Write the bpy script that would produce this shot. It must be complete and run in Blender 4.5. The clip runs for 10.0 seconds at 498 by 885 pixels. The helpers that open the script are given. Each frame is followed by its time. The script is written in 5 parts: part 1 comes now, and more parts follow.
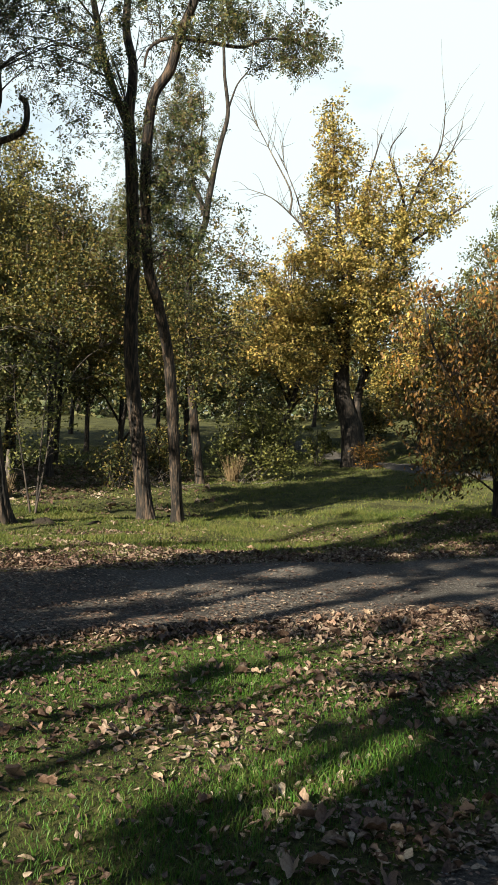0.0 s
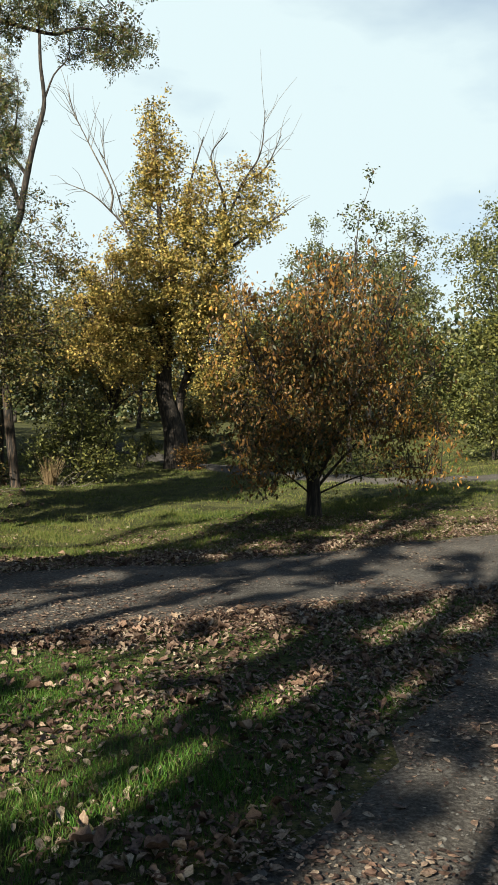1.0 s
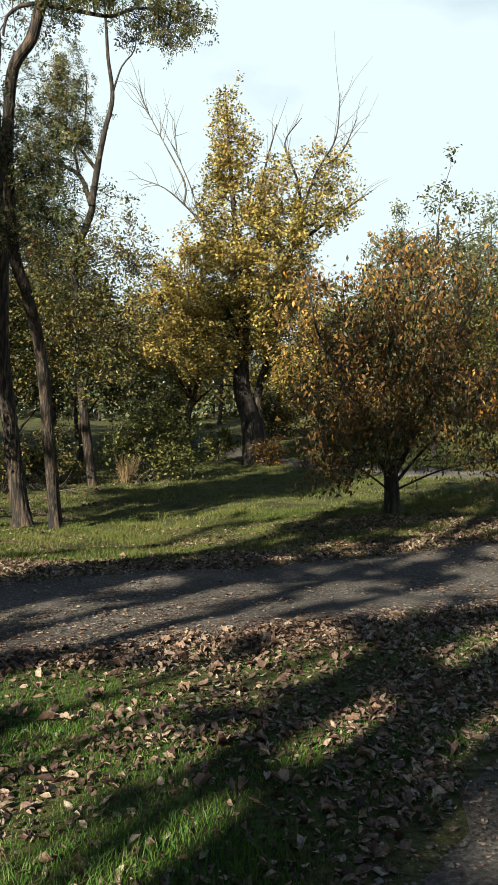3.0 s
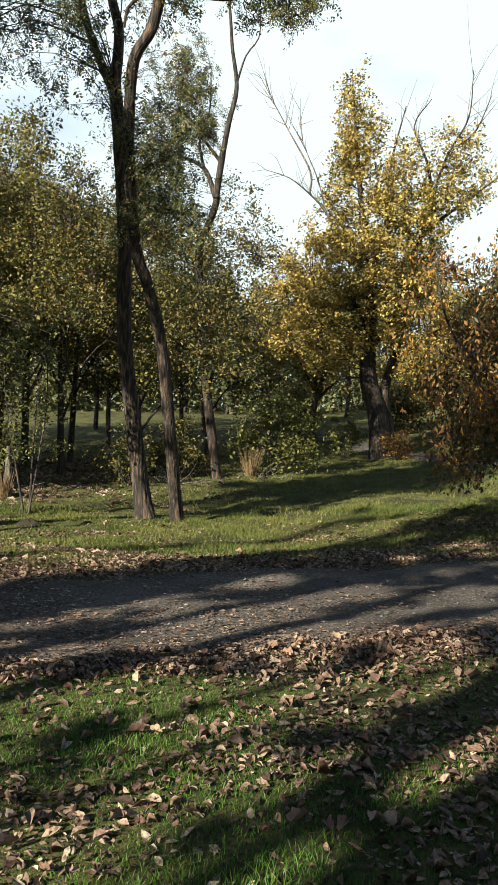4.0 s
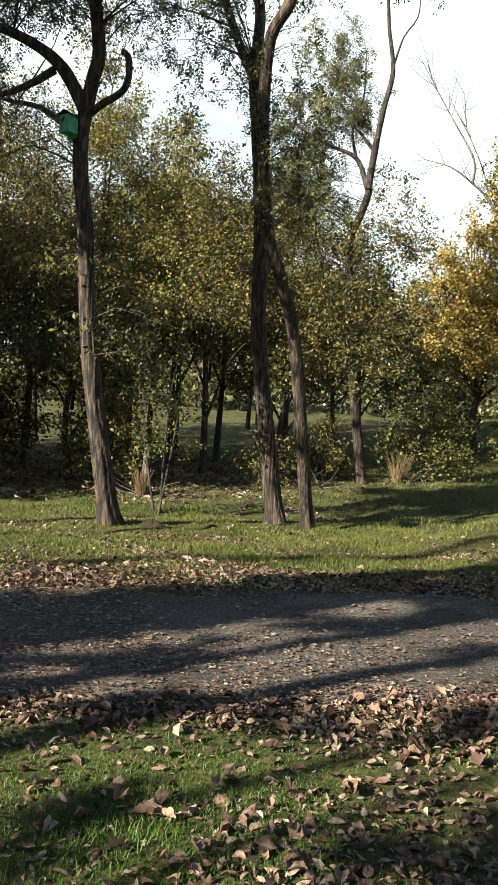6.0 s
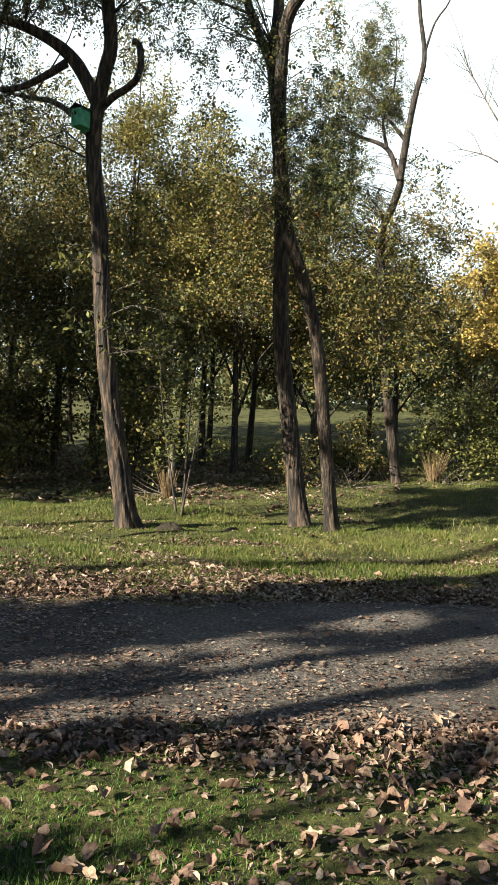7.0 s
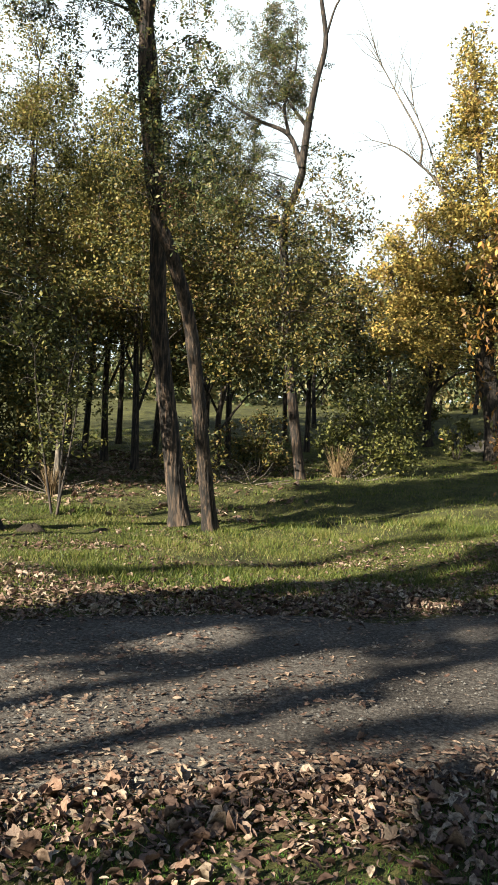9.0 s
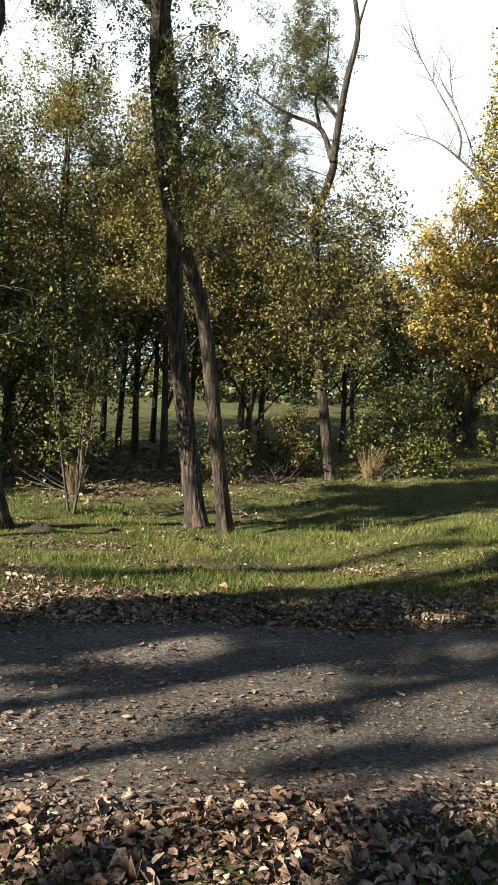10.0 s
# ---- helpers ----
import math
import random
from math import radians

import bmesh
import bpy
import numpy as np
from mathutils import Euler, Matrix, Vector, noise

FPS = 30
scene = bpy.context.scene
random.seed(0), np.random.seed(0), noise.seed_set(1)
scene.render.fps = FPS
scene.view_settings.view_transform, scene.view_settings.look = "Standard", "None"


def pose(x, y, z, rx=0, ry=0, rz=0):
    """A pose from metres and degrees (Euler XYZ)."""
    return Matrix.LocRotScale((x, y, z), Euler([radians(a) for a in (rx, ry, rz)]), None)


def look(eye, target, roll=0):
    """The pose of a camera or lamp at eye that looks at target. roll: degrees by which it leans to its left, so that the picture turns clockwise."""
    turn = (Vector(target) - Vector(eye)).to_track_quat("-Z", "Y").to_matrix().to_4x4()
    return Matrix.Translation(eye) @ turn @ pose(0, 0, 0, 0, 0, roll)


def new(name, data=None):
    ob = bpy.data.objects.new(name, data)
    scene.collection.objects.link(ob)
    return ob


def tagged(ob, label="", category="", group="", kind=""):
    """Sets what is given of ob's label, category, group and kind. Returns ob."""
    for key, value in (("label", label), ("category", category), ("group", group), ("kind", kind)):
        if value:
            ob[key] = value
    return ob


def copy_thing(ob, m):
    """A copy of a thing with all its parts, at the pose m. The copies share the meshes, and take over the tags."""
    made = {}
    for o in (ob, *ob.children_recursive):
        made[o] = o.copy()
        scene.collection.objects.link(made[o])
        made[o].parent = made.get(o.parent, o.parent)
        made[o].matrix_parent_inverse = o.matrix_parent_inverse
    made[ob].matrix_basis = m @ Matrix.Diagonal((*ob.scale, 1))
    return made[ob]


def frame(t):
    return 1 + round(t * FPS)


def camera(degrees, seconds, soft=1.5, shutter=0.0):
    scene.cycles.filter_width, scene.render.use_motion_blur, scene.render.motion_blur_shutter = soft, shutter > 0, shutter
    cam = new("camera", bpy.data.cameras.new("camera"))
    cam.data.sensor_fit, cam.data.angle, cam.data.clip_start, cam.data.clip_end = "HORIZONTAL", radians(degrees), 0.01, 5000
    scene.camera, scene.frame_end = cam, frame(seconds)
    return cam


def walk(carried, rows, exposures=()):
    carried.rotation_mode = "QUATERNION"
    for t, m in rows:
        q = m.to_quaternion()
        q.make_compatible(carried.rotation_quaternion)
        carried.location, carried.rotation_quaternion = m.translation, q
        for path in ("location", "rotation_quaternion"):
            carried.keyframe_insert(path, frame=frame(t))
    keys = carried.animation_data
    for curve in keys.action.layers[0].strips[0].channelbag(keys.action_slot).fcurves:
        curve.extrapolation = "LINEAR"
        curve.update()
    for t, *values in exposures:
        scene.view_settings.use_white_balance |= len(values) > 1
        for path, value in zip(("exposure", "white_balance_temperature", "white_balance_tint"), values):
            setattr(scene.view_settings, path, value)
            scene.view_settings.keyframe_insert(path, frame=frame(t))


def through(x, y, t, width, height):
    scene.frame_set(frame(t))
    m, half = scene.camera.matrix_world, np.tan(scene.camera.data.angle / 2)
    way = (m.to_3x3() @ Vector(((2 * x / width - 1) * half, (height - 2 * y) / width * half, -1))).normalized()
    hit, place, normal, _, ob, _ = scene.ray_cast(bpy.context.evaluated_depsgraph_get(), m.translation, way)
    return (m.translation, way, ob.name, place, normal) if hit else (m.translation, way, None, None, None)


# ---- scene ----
cam = camera(33.7, 10.0, 1.0)
METRES, EYE, TILT, LEAN, TURN = 5.208, 1.5, 0.0, 0.0, 0.0
ROWS = [
    (0.0, 0.0, 0.0, 0.0, -0.0, 0.09, -2.5),
    (0.5, 0.0273, 0.0079, 0.0005, -5.66, 0.39, -2.33),
    (1.0, 0.0379, 0.0285, -0.0004, -12.01, 0.72, -2.24),
    (1.5, 0.0412, 0.0632, 0.0021, -14.07, 0.77, -0.87),
    (2.0, 0.0557, 0.0887, -0.0003, -14.18, 0.69, 0.16),
    (2.5, 0.0936, 0.1237, 0.0023, -10.16, 0.54, -0.53),
    (4.0, 0.1429, 0.2481, 0.0, 2.93, -0.49, -1.46),
    (4.5, 0.1786, 0.2929, 0.0061, 9.32, -0.76, -1.8),
    (5.0, 0.1914, 0.337, 0.0038, 11.6, -0.93, -2.36),
    (5.5, 0.1995, 0.3897, 0.0051, 12.4, -0.81, -2.9),
    (7.0, 0.2663, 0.5471, 0.0126, 17.24, -1.04, -2.46),
    (7.5, 0.3007, 0.5945, 0.0149, 15.28, -1.26, -2.07),
    (8.0, 0.3495, 0.6377, 0.0183, 13.56, -1.19, -3.15),
    (8.5, 0.3798, 0.6924, 0.0205, 11.84, -1.29, -3.28),
    (9.0, 0.4164, 0.7424, 0.0199, 12.86, -1.22, -2.52),
    (9.5, 0.4649, 0.7826, 0.0259, 15.66, -1.37, -2.27),
    (10.0, 0.4909, 0.8321, 0.0242, 16.11, -1.42, -2.87),
]
walk(cam, [(t, pose(0, 0, EYE, TILT, LEAN, TURN) @ pose(METRES * x, METRES * y, METRES * z, 90 + pitch, roll, yaw)) for t, x, y, z, yaw, pitch, roll in ROWS],
     [(0.0, 1.68, 6800, 9), (1.0, 1.46, 6600, 7), (2.2, 1.48, 6600, 7), (4.2, 1.76, 6750, 9), (7.0, 2.06, 6750, 10), (10.0, 2.06, 6800, 11)])

# ---------------- world, sun, exposure ----------------
SUN_AZ = math.atan2(-0.615, -0.788)          # the sun stands behind the camera, to its left
SUN_EL = radians(27)
sun_from = Vector((math.sin(SUN_AZ) * math.cos(SUN_EL), math.cos(SUN_AZ) * math.cos(SUN_EL), math.sin(SUN_EL)))
sun_data = bpy.data.lights.new("sun", "SUN")
sun_data.energy, sun_data.angle, sun_data.color = 5.0, radians(0.55), (1.0, 0.92, 0.78)
sun = new("sun", sun_data)
sun.matrix_world = look(sun_from * 100, (0, 0, 0))

world = bpy.data.worlds.new("sky")
scene.world = world
world.use_nodes = True
wn, wl = world.node_tree.nodes, world.node_tree.links
wn.clear()
w_out, w_bg = wn.new("ShaderNodeOutputWorld"), wn.new("ShaderNodeBackground")
w_sky = wn.new("ShaderNodeTexSky")
w_sky.sky_type, w_sky.sun_disc = "NISHITA", False
w_sky.dust_density, w_sky.air_density, w_sky.ozone_density = 0.1, 1.0, 4.0
w_sky.sun_elevation, w_sky.sun_rotation = SUN_EL, SUN_AZ
w_co, w_map, w_noise, w_ramp, w_mix = (wn.new("ShaderNodeTexCoord"), wn.new("ShaderNodeMapping"), wn.new("ShaderNodeTexNoise"),
                                       wn.new("ShaderNodeValToRGB"), wn.new("ShaderNodeMix"))
w_map.inputs["Scale"].default_value = (1.5, 1.5, 4.0)
w_noise.inputs["Scale"].default_value, w_noise.inputs["Detail"].default_value = 1.5, 6
w_ramp.color_ramp.elements[0].color = (0.15, 0.15, 0.15, 1)
w_ramp.color_ramp.elements[0].position, w_ramp.color_ramp.elements[1].position = 0.18, 0.50
w_mix.data_type = "RGBA"
w_mix.inputs["B"].default_value = (5.8, 6.9, 7.3, 1)       # sunlit thin cloud
wl.new(w_co.outputs["Generated"], w_map.inputs["Vector"])
wl.new(w_map.outputs["Vector"], w_noise.inputs["Vector"])
wl.new(w_noise.outputs["Fac"], w_ramp.inputs["Fac"])
w_sep, w_high, w_mul = wn.new("ShaderNodeSeparateXYZ"), wn.new("ShaderNodeMapRange"), wn.new("ShaderNodeMath")
w_high.inputs["From Min"].default_value, w_high.inputs["From Max"].default_value = 0.49, 0.60      # the cloud is thinned above the view to lower the sky light
w_high.inputs["To Min"].default_value, w_high.inputs["To Max"].default_value = 1.0, 0.05
w_mul.operation = "MULTIPLY"
wl.new(w_co.outputs["Generated"], w_sep.inputs["Vector"])
wl.new(w_sep.outputs["Z"], w_high.inputs["Value"])
wl.new(w_ramp.outputs["Color"], w_mul.inputs[0])
wl.new(w_high.outputs["Result"], w_mul.inputs[1])
wl.new(w_mul.outputs[0], w_mix.inputs["Factor"])
wl.new(w_sky.outputs["Color"], w_mix.inputs["A"])
wl.new(w_mix.outputs["Result"], w_bg.inputs["Color"])
w_bg.inputs["Strength"].default_value = 0.05
wl.new(w_bg.outputs["Background"], w_out.inputs["Surface"])

# ---------------- materials ----------------


def material(name):
    m = bpy.data.materials.new(name)
    m.use_nodes = True
    m.node_tree.nodes.clear()
    out = m.node_tree.nodes.new("ShaderNodeOutputMaterial")
    return m, m.node_tree.nodes, m.node_tree.links, out


def ramp(nodes, stops):
    r = nodes.new("ShaderNodeValToRGB")
    e = r.color_ramp.elements
    while len(e) < len(stops):
        e.new(0.5)
    for el, (p, c) in zip(e, stops):
        el.position, el.color = p, (*c, 1)
    return r


def noise_node(nodes, links, scale, detail=5, stretch=None, rough=0.6):
    co, n = nodes.new("ShaderNodeTexCoord"), nodes.new("ShaderNodeTexNoise")
    n.inputs["Scale"].default_value, n.inputs["Detail"].default_value, n.inputs["Roughness"].default_value = scale, detail, rough
    if stretch:
        mp = nodes.new("ShaderNodeMapping")
        mp.inputs["Scale"].default_value = stretch
        links.new(co.outputs["Object"], mp.inputs["Vector"])
        links.new(mp.outputs["Vector"], n.inputs["Vector"])
    else:
        links.new(co.outputs["Object"], n.inputs["Vector"])
    return n


def leaf_material(name, colours, through=0.3, gloss=0.3, mottle=0):
    """Leaves: each leaf takes its own colour out of the list; part of the light goes through them."""
    m, n, l, out = material(name)
    geo = n.new("ShaderNodeNewGeometry")
    r = ramp(n, [(i / max(1, len(colours) - 1), c) for i, c in enumerate(colours)])
    big = noise_node(n, l, 0.45, 3)
    add = n.new("ShaderNodeMath")
    add.operation = "MULTIPLY_ADD"
    add.inputs[1].default_value, add.inputs[2].default_value = 1.3, -0.65
    l.new(big.outputs["Fac"], add.inputs[0])
    s = n.new("ShaderNodeMath")
    s.operation, s.use_clamp = "ADD", True
    l.new(geo.outputs["Random Per Island"], s.inputs[0])
    l.new(add.outputs[0], s.inputs[1])
    l.new(s.outputs[0], r.inputs["Fac"])
    p, t, mix = n.new("ShaderNodeBsdfPrincipled"), n.new("ShaderNodeBsdfTranslucent"), n.new("ShaderNodeMixShader")
    tone = r.outputs["Color"]
    if mottle:
        spots, sr, mul = noise_node(n, l, mottle, 4), ramp(n, [(0.36, (0.38, 0.34, 0.32)), (0.56, (1.0, 1.0, 1.0)), (0.7, (1.25, 1.22, 1.2))]), n.new("ShaderNodeMix")
        mul.data_type, mul.blend_type = "RGBA", "MULTIPLY"
        mul.inputs["Factor"].default_value = 1.0
        l.new(spots.outputs["Fac"], sr.inputs["Fac"])
        l.new(tone, mul.inputs["A"])
        l.new(sr.outputs["Color"], mul.inputs["B"])
        tone = mul.outputs["Result"]
    p.inputs["Roughness"].default_value = 0.55
    p.inputs["Specular IOR Level"].default_value = gloss
    l.new(tone, p.inputs["Base Color"])
    l.new(tone, t.inputs["Color"])
    mix.inputs["Fac"].default_value = through
    l.new(p.outputs[0], mix.inputs[1])
    l.new(t.outputs[0], mix.inputs[2])
    l.new(mix.outputs[0], out.inputs["Surface"])
    return m


def bark_material(name, dark, light, scale=1.0, depth=0.6):
    m, n, l, out = material(name)
    furrow = noise_node(n, l, 19 * scale, 5, (1, 1, 0.13), 0.62)
    blotch = noise_node(n, l, 1.6 * scale, 4)
    r = ramp(n, [(0.44, dark), (0.51, tuple(0.75 * a + 0.25 * b for a, b in zip(dark, light))), (0.62, light)])
    mix = n.new("ShaderNodeMix")
    mix.data_type, mix.blend_type = "RGBA", "MULTIPLY"
    mix.inputs["Factor"].default_value = 0.55
    br = ramp(n, [(0.3, (0.45, 0.45, 0.42)), (0.7, (1.15, 1.1, 1.0))])
    l.new(furrow.outputs["Fac"], r.inputs["Fac"])
    l.new(blotch.outputs["Fac"], br.inputs["Fac"])
    l.new(r.outputs["Color"], mix.inputs["A"])
    l.new(br.outputs["Color"], mix.inputs["B"])
    p, b = n.new("ShaderNodeBsdfPrincipled"), n.new("ShaderNodeBump")
    p.inputs["Roughness"].default_value = 0.9
    b.inputs["Strength"].default_value, b.inputs["Distance"].default_value = depth, 0.03
    l.new(furrow.outputs["Fac"], b.inputs["Height"])
    l.new(b.outputs["Normal"], p.inputs["Normal"])
    l.new(mix.outputs["Result"], p.inputs["Base Color"])
    l.new(p.outputs[0], out.inputs["Surface"])
    return m


def earth_material(name, stops, fine=60, coarse=1.2, bump=0.5, dist=0.02, rough=0.95, tint=((0.3, (0.7, 0.7, 0.7)), (0.7, (1.2, 1.2, 1.15)))):
    m, n, l, out = material(name)
    f, c = noise_node(n, l, fine, 8, None, 0.75), noise_node(n, l, coarse, 5)
    r, t = ramp(n, stops), ramp(n, tint)
    mix = n.new("ShaderNodeMix")
    mix.data_type, mix.blend_type = "RGBA", "MULTIPLY"
    mix.inputs["Factor"].default_value = 1.0
    l.new(f.outputs["Fac"], r.inputs["Fac"])
    l.new(c.outputs["Fac"], t.inputs["Fac"])
    l.new(r.outputs["Color"], mix.inputs["A"])
    l.new(t.outputs["Color"], mix.inputs["B"])
    p, b = n.new("ShaderNodeBsdfPrincipled"), n.new("ShaderNodeBump")
    p.inputs["Roughness"].default_value, p.inputs["Specular IOR Level"].default_value = rough, 0.2
    b.inputs["Strength"].default_value, b.inputs["Distance"].default_value = bump, dist
    l.new(f.outputs["Fac"], b.inputs["Height"])
    l.new(b.outputs["Normal"], p.inputs["Normal"])
    l.new(mix.outputs["Result"], p.inputs["Base Color"])
    l.new(p.outputs[0], out.inputs["Surface"])
    return m


def paint_material(name, a, b, rough=0.6):
    m, n, l, out = material(name)
    f = noise_node(n, l, 9, 6)
    r = ramp(n, [(0.35, a), (0.65, b)])
    p = n.new("ShaderNodeBsdfPrincipled")
    p.inputs["Roughness"].default_value = rough
    l.new(f.outputs["Fac"], r.inputs["Fac"])
    l.new(r.outputs["Color"], p.inputs["Base Color"])
    l.new(p.outputs[0], out.inputs["Surface"])
    return m


MAT_TURF = earth_material("turf_soil", [(0.38, (0.014, 0.016, 0.007)), (0.5, (0.055, 0.061, 0.019)), (0.68, (0.121, 0.113, 0.043))], 22, 1.6, 0.9, 0.04, 0.95, ((0.34, (0.45, 0.45, 0.40)), (0.66, (1.35, 1.3, 1.2))))
MAT_GRAVEL = earth_material("gravel", [(0.34, (0.023, 0.020, 0.019)), (0.5, (0.076, 0.070, 0.064)), (0.66, (0.177, 0.170, 0.156))], 34, 0.8, 1.0, 0.025, 0.95, ((0.32, (0.55, 0.53, 0.50)), (0.68, (1.25, 1.22, 1.15))))
MAT_STONE = earth_material("grit_stone", [(0.3, (0.045, 0.043, 0.039)), (0.7, (0.166, 0.161, 0.151))], 30, 2.0, 0.3, 0.004)
MAT_LOCUST_BARK = bark_material("locust_bark", (0.005, 0.004, 0.003), (0.092, 0.062, 0.041), 1.0, 1.0)
# dark bark also carries shade in its colour: orange tree, bent locust's upper part
MAT_DARK_BARK = bark_material("dark_bark", (0.008, 0.0065, 0.0055), (0.065, 0.05, 0.038), 1.3)
MAT_GREY_BARK = bark_material("grey_bark", (0.04, 0.034, 0.028), (0.20, 0.175, 0.14), 1.5, 0.4)
MAT_GRASS = leaf_material("grass_blades", [(0.014, 0.055, 0.004), (0.029, 0.093, 0.008), (0.047, 0.120, 0.012), (0.066, 0.124, 0.016), (0.099, 0.111, 0.032)], 0.2, 0.25)
MAT_DRY_GRASS = leaf_material("sunny_grass", [(0.027, 0.052, 0.009), (0.054, 0.085, 0.014), (0.087, 0.112, 0.020), (0.121, 0.132, 0.030), (0.183, 0.160, 0.060)], 0.3, 0.25)
MAT_FALLEN = leaf_material("fallen_leaves", [(0.045, 0.029, 0.022), (0.086, 0.052, 0.037), (0.138, 0.086, 0.063), (0.194, 0.133, 0.097), (0.263, 0.194, 0.140), (0.359, 0.302, 0.223)], 0.12, 0.25, 55)
MAT_RED_LEAF = leaf_material("red_leaves", [(0.112, 0.021, 0.014), (0.182, 0.042, 0.025), (0.126, 0.056, 0.028)], 0.3)
MAT_SOIL = earth_material("bare_soil", [(0.35, (0.010, 0.008, 0.006)), (0.65, (0.040, 0.032, 0.024))], 30, 3.0, 0.8, 0.02)
# locust, orange, woodland, olive: tones stretched, putting crown shade and sun into the colour
MAT_LOCUST_LEAF = leaf_material("locust_leaves", [(0.013, 0.022, 0.007), (0.026, 0.039, 0.012), (0.056, 0.076, 0.020), (0.127, 0.110, 0.028), (0.073, 0.046, 0.023)], 0.2)
MAT_GOLD_LEAF = leaf_material("golden_leaves", [(0.057, 0.062, 0.016), (0.135, 0.124, 0.031), (0.290, 0.228, 0.060), (0.440, 0.340, 0.095), (0.240, 0.146, 0.044)], 0.28)
MAT_ORANGE_LEAF = leaf_material("orange_leaves", [(0.025, 0.031, 0.009), (0.050, 0.044, 0.013), (0.101, 0.057, 0.017), (0.189, 0.099, 0.024), (0.080, 0.037, 0.016), (0.402, 0.201, 0.030)], 0.2)
MAT_WOOD_LEAF = leaf_material("woodland_leaves", [(0.013, 0.023, 0.007), (0.032, 0.041, 0.012), (0.076, 0.079, 0.020), (0.163, 0.129, 0.031), (0.096, 0.058, 0.022)], 0.2)
MAT_OLIVE_LEAF = leaf_material("olive_leaves", [(0.032, 0.040, 0.011), (0.080, 0.086, 0.022), (0.150, 0.142, 0.034), (0.215, 0.178, 0.048), (0.120, 0.078, 0.026)], 0.22)
MAT_GREEN_LEAF = leaf_material("green_leaves", [(0.025, 0.033, 0.009), (0.053, 0.062, 0.016), (0.106, 0.113, 0.028), (0.176, 0.163, 0.046)], 0.28)
# pale and far leaves: greyer tones that carry the distance haze
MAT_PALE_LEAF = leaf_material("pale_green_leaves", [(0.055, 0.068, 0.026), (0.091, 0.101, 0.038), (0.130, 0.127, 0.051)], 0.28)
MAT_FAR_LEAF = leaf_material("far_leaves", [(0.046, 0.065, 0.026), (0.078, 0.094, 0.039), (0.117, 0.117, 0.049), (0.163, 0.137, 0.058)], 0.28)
MAT_BIG_LEAF = earth_material("buff_leaf", [(0.3, (0.158, 0.101, 0.068)), (0.5, (0.259, 0.184, 0.130)), (0.7, (0.360, 0.288, 0.216))], 3.0, 0.9, 0.4, 0.05, 0.7)
MAT_TAN_LEAF = earth_material("tan_leaf", [(0.3, (0.079, 0.043, 0.029)), (0.5, (0.158, 0.097, 0.068)), (0.7, (0.238, 0.158, 0.115))], 5.0, 1.3, 0.4, 0.05, 0.7)
MAT_STRAW = leaf_material("straw", [(0.165, 0.112, 0.056), (0.255, 0.180, 0.098), (0.315, 0.247, 0.143)], 0.3)
MAT_GREEN_PAINT = paint_material("green_paint", (0.016, 0.15, 0.080), (0.05, 0.28, 0.16))
MAT_DARK = paint_material("hole_shade", (0.008, 0.008, 0.008), (0.015, 0.014, 0.012), 0.9)

# ---------------- mesh helpers ----------------
rng = np.random.default_rng(7)


def mesh_object(name, verts, faces, mat, parent=None, smooth=False):
    """One mesh object out of arrays of vertices and faces (all faces with the same number of corners)."""
    me = bpy.data.meshes.new(name)
    v, f = np.asarray(verts, dtype=np.float32), np.asarray(faces, dtype=np.int32)
    k = f.shape[1]
    me.vertices.add(len(v))
    me.vertices.foreach_set("co", v.ravel())
    me.loops.add(f.size)
    me.loops.foreach_set("vertex_index", f.ravel())
    me.polygons.add(len(f))
    me.polygons.foreach_set("loop_start", np.arange(0, f.size, k, dtype=np.int32))
    if smooth:
        me.polygons.foreach_set("use_smooth", np.ones(len(f), dtype=bool))
    me.update(calc_edges=True)
    me.materials.append(mat)
    ob = new(name, me)
    ob.parent = parent
    return ob


def thing(name, place, label, category, group="", kind=""):
    e = new(name)
    e.location = place
    e.empty_display_size = 0.3
    return tagged(e, label, category, group, kind)


def smooth_line(pts, step):
    """A Catmull-Rom curve through the points, cut into steps of about that length."""
    p = np.asarray(pts, float)
    q = np.vstack([2 * p[0] - p[1], p, 2 * p[-1] - p[-2]])
    out = []
    for i in range(1, len(q) - 2):
        n = max(2, int(np.linalg.norm(q[i + 1, :3] - q[i, :3]) / step))
        t = np.linspace(0, 1, n, endpoint=False)[:, None]
        out.append(0.5 * (2 * q[i] + (q[i + 1] - q[i - 1]) * t + (2 * q[i - 1] - 5 * q[i] + 4 * q[i + 1] - q[i + 2]) * t ** 2
                          + (3 * q[i] - q[i - 1] - 3 * q[i + 1] + q[i + 2]) * t ** 3))
    return np.vstack(out + [p[-1:]])


